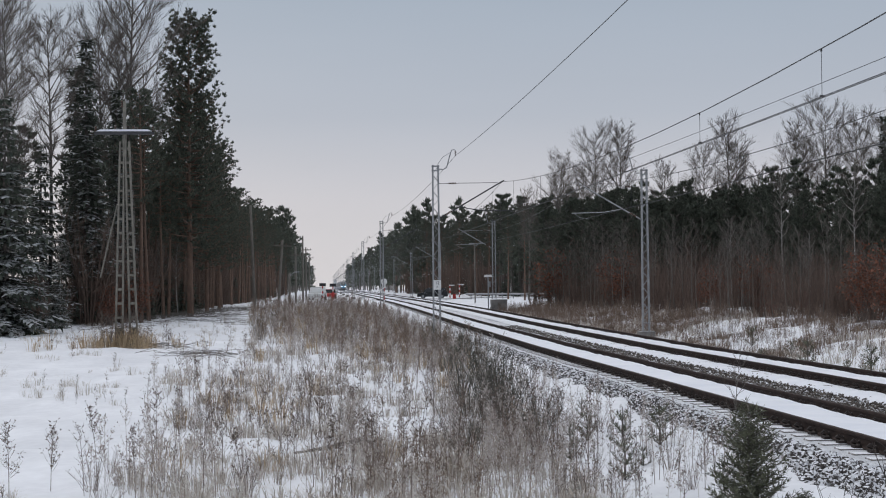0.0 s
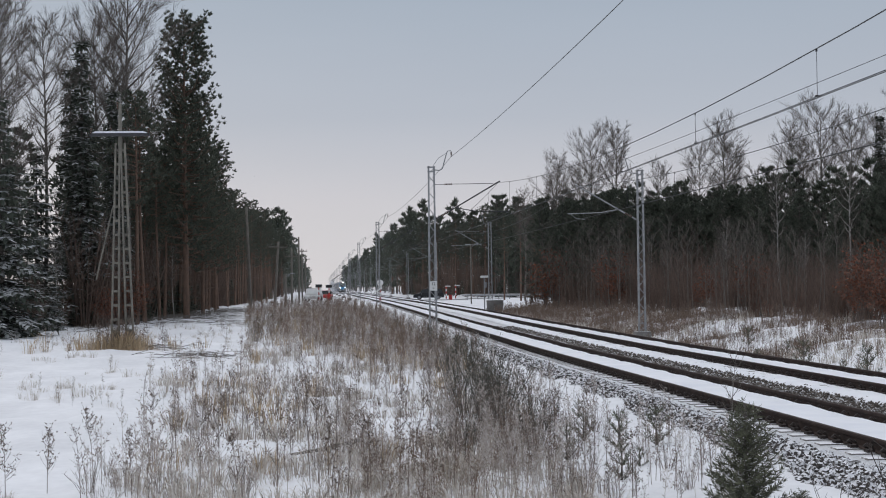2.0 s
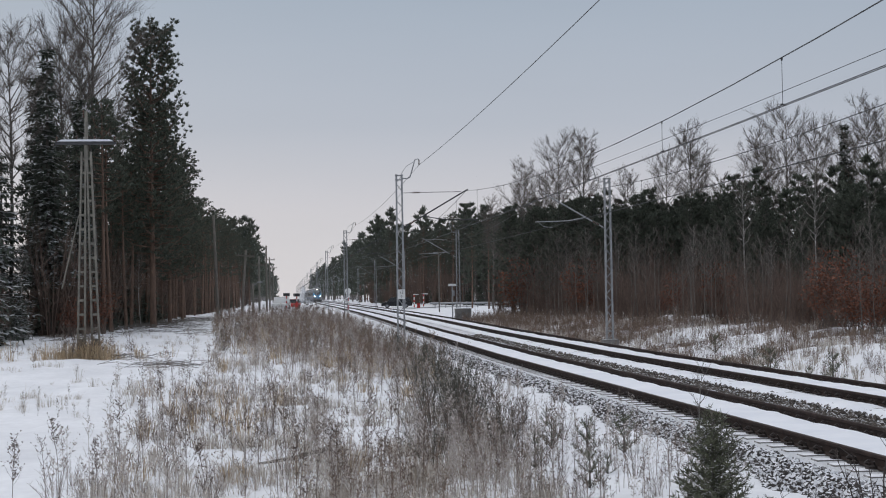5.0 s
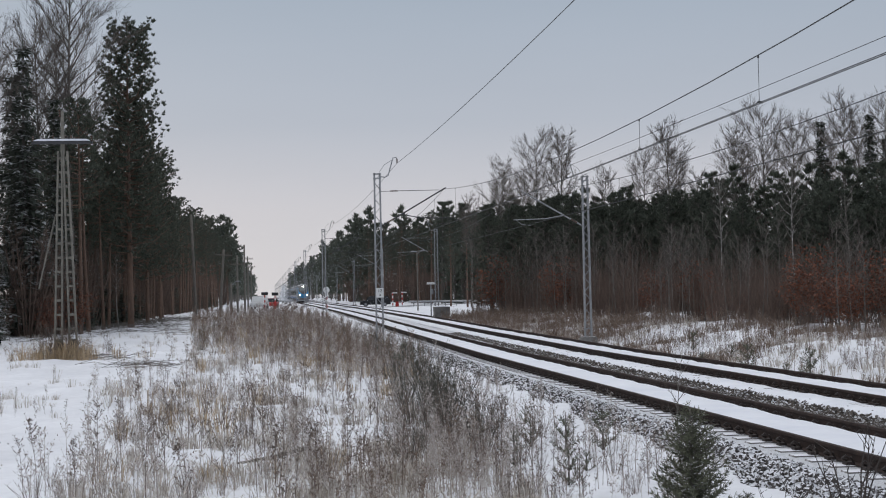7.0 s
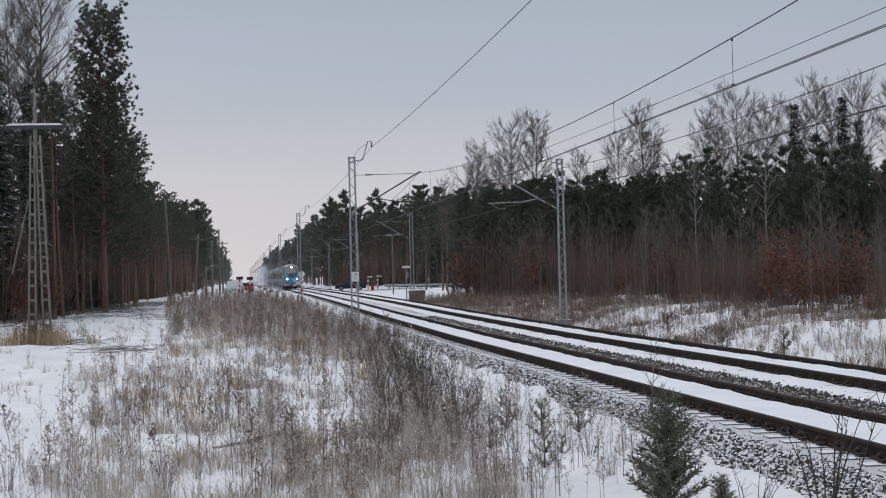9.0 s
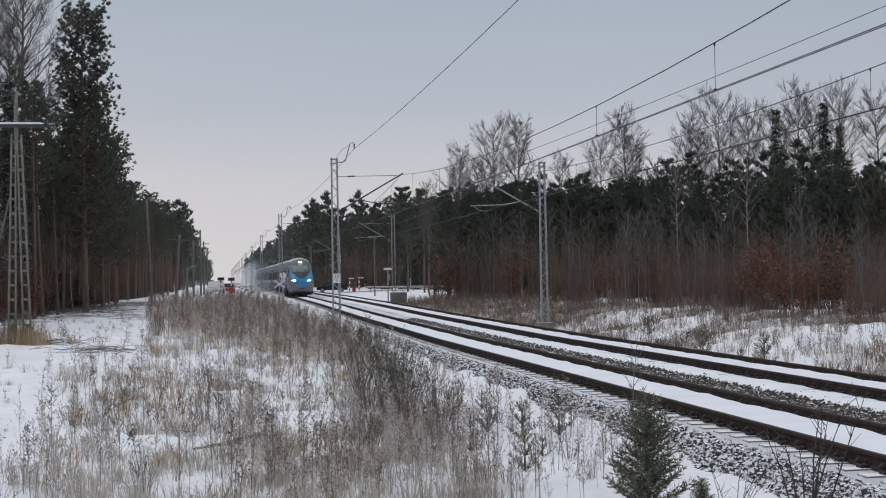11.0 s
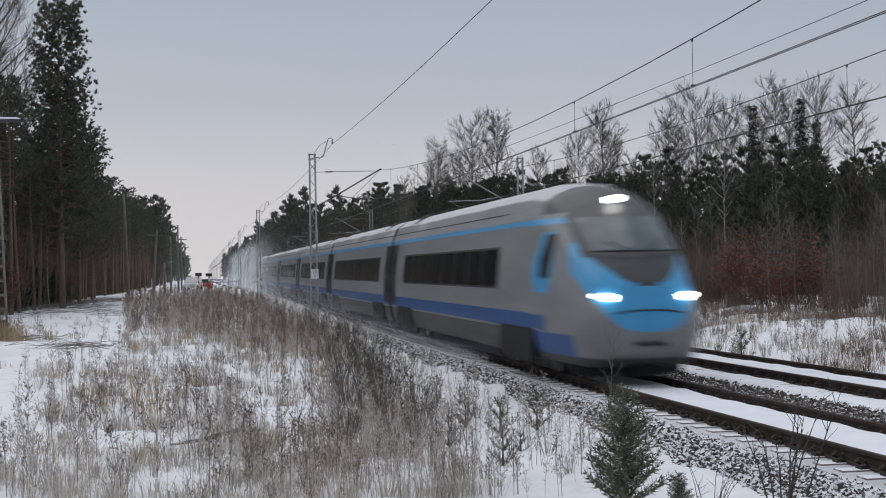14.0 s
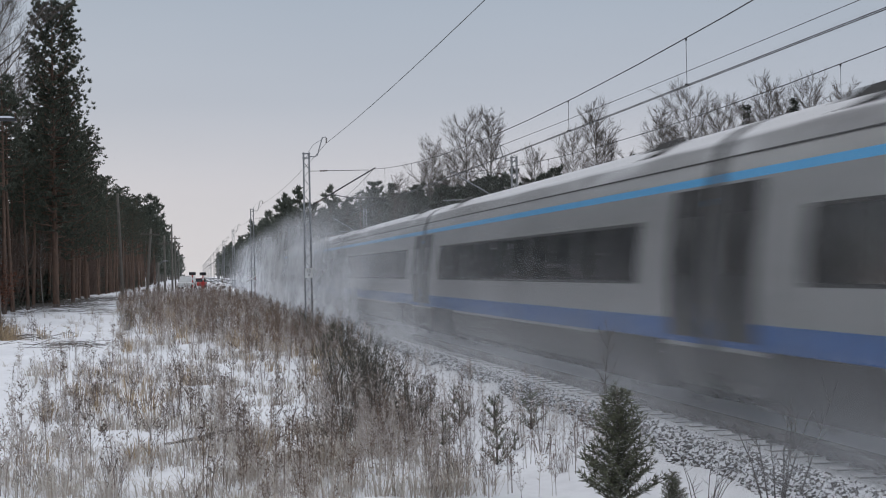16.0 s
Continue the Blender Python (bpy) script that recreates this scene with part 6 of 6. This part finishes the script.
part("snow_cap", Mesh().box((0, 0, 0), (1.3, 0.95, 0.08), 0.85, 0.05), SNOW, bpy.data.objects["concrete_block"], "cap of snow", m=pose(15.7, 126.6, rail_z(127) + 0.585))
for px in (479, 497, 504, 545, 660, 652):
    x, y = (px - 573) * 150 / 2500, 150 + (px % 7)
    mp_ = thing("marker_post", "short white marker post in the snow", "marker post", "marker posts by the road", m=pose(x, y, ground_z(x, y)))
    part("post", Mesh().tube([(0, 0, -0.1), (0, 0, 0.85)], [0.06, 0.05], 6), WHITE, mp_)
    part("cap", Mesh().tube([(0, 0, 0.85), (0, 0, 0.92)], [0.055, 0.03], 6), BLACK, mp_)

# ---------------------------------------------------------------- snow whirled up by the train
def snow_whirl(name, count, seed, start, end, reach, high):
    """Loose flakes in the air that go with the train, thicker and higher towards its end."""
    r = np.random.RandomState(seed)
    y = start + (end - start) * r.rand(count)
    side = np.where(r.rand(count) < 0.6, -1, 1)
    grow = np.clip((y - start) / 75, 0.06, 1.0)
    x = side * (1.40 + np.abs(r.normal(0, 1, count)) * reach * (0.30 + 0.70 * grow))
    puff = 0.65 + 0.35 * np.sin(y * 0.43 + side) * np.sin(y * 0.19 + 1.3)
    z = np.minimum(0.05 + r.exponential(1, count) * high * grow * puff, 5.2)
    s = 0.005 + 0.006 * r.rand(count) ** 2 + 0.010 * np.clip((y - 105) / 90, 0, 1)
    a = r.normal(0, 1, (count, 3))
    b = r.normal(0, 1, (count, 3))
    a *= (s / np.linalg.norm(a, axis=1))[:, None]
    b *= (s / np.linalg.norm(b, axis=1))[:, None]
    c = np.c_[x, y, z]
    v = np.stack([c - a, c + b, c + a * 0.8 - b], 1).reshape(-1, 3)
    m = Mesh()
    m.v = v.tolist()
    m.f = np.arange(3 * count).reshape(-1, 3).tolist()
    return tagged(part(name, m, SNOW), "fine powder snow whirled up beside the train", "snow", kind="stuff")


whirl = snow_whirl("powder_snow", 260000, 7, 8, 300, 0.85, 1.5)


def mist_material():
    """Powder snow so fine that it shows as a veil: thicker and higher with the distance behind the nose."""
    m = bpy.data.materials.new("snow_veil")
    m.use_nodes = True
    n, l = m.node_tree.nodes, m.node_tree.links
    n.clear()

    def op(kind, a, b=None, c=None):
        q = n.new("ShaderNodeMath")
        q.operation = kind
        for i, v in enumerate((a, b, c)):
            if v is None:
                continue
            if isinstance(v, (int, float)):
                q.inputs[i].default_value = v
            else:
                l.new(v, q.inputs[i])
        return q.outputs[0]

    def ramp(v, xs_, ys_):
        q = n.new("ShaderNodeMapRange")
        q.interpolation_type = "SMOOTHSTEP"
        q.inputs["From Min"].default_value, q.inputs["From Max"].default_value = xs_
        q.inputs["To Min"].default_value, q.inputs["To Max"].default_value = ys_
        l.new(v, q.inputs["Value"])
        return q.outputs[0]

    co, sp = n.new("ShaderNodeTexCoord"), n.new("ShaderNodeSeparateXYZ")
    l.new(co.outputs["Object"], sp.inputs[0])
    y_, z_ = sp.outputs["Y"], sp.outputs["Z"]
    mp, nz = n.new("ShaderNodeMapping"), n.new("ShaderNodeTexNoise")
    mp.inputs["Scale"].default_value = (0.4, 0.16, 0.45)
    nz.inputs["Scale"].default_value, nz.inputs["Detail"].default_value, nz.inputs["Roughness"].default_value = 1.0, 4, 0.55
    l.new(co.outputs["Object"], mp.inputs[0])
    l.new(mp.outputs[0], nz.inputs["Vector"])
    dens = op("ADD", ramp(y_, (6.0, 60.0), (0.0, 0.13)), ramp(y_, (60.0, 150.0), (0.0, 0.58)))
    dens = op("MULTIPLY", dens, ramp(y_, (210.0, 300.0), (1.0, 0.0)))
    high = op("ADD", ramp(y_, (6.0, 90.0), (0.35, 0.9)), ramp(y_, (75.0, 160.0), (0.0, 5.0)))
    fall = op("EXPONENT", op("MULTIPLY", op("DIVIDE", op("MAXIMUM", z_, 0.0), high), -1.0))
    foot = ramp(z_, (-0.75, 0.35), (0.0, 1.0))
    top = ramp(z_, (4.6, 6.4), (1.0, 0.0))
    puff = ramp(nz.outputs["Fac"], (0.30, 0.68), (0.35, 1.15))
    fac = op("MULTIPLY", op("MULTIPLY", op("MULTIPLY", dens, fall), op("MULTIPLY", foot, top)), puff)
    tr, df, mx, out = n.new("ShaderNodeBsdfTransparent"), n.new("ShaderNodeBsdfDiffuse"), n.new("ShaderNodeMixShader"), n.new("ShaderNodeOutputMaterial")
    df.inputs["Color"].default_value = (0.83, 0.85, 0.88, 1)
    l.new(fac, mx.inputs[0])
    l.new(tr.outputs[0], mx.inputs[1])
    l.new(df.outputs[0], mx.inputs[2])
    l.new(mx.outputs[0], out.inputs[0])
    return m


def snow_veil(x0, lean, seed, parent, material):
    """One billowing layer of the powder snow along the train's side."""
    m = Mesh()
    ny, nz_ = 150, 14
    for j in range(ny + 1):
        y = 4 + 300 * j / ny
        for i in range(nz_ + 1):
            z = -0.78 + 7.2 * i / nz_
            x = x0 - lean * (1 - i / nz_) * min(1, y / 90) + 0.22 * noisy(y, z, 0.22, seed) * min(1, y / 40)
            m.v.append((x, y, z))
    for j in range(ny):
        for i in range(nz_):
            a = j * (nz_ + 1) + i
            m.f.append((a, a + 1, a + nz_ + 2, a + nz_ + 1))
    return part("snow_veil", m, material, parent, "thin veil of airborne powder snow", smooth=True)


MIST = mist_material()
for vx, vl, vs in ((-1.72, 0.25, 3.1), (-2.1, 0.9, 5.7), (-1.85, 0.5, 9.3)):
    snow_veil(vx, vl, vs, whirl, MIST)


def haze_air(name, count, seed):
    """Fine flakes added far off in the long clearing to imitate distance haze."""
    r = np.random.RandomState(seed)
    y = r.uniform(170, 900, count)
    c = np.c_[r.uniform(-13, 27, count), y, 0.8 + 19 * r.rand(count) ** 1.3]
    a, b = r.normal(0, 1, (count, 3)), r.normal(0, 1, (count, 3))
    s = r.uniform(0.02, 0.045, count)
    a *= (s / np.linalg.norm(a, axis=1))[:, None]
    b *= (s / np.linalg.norm(b, axis=1))[:, None]
    m = Mesh()
    m.v = np.stack([c - a, c + b, c + a * 0.8 - b], 1).reshape(-1, 3).tolist()
    m.f = np.arange(3 * count).reshape(-1, 3).tolist()
    return tagged(part(name, m, SNOW), "fine flakes added to stand in for distance haze over the line", "snow", kind="stuff")


haze_air("haze_flakes", 60000, 9)


# ---------------------------------------------------------------- what moves
def motions():
    ts = [0.5 * i for i in range(33)]
    walk(train, [(t, train_pose(t)) for t in ts])
    walk(whirl, [(t, train_pose(t)) for t in ts])



motions()
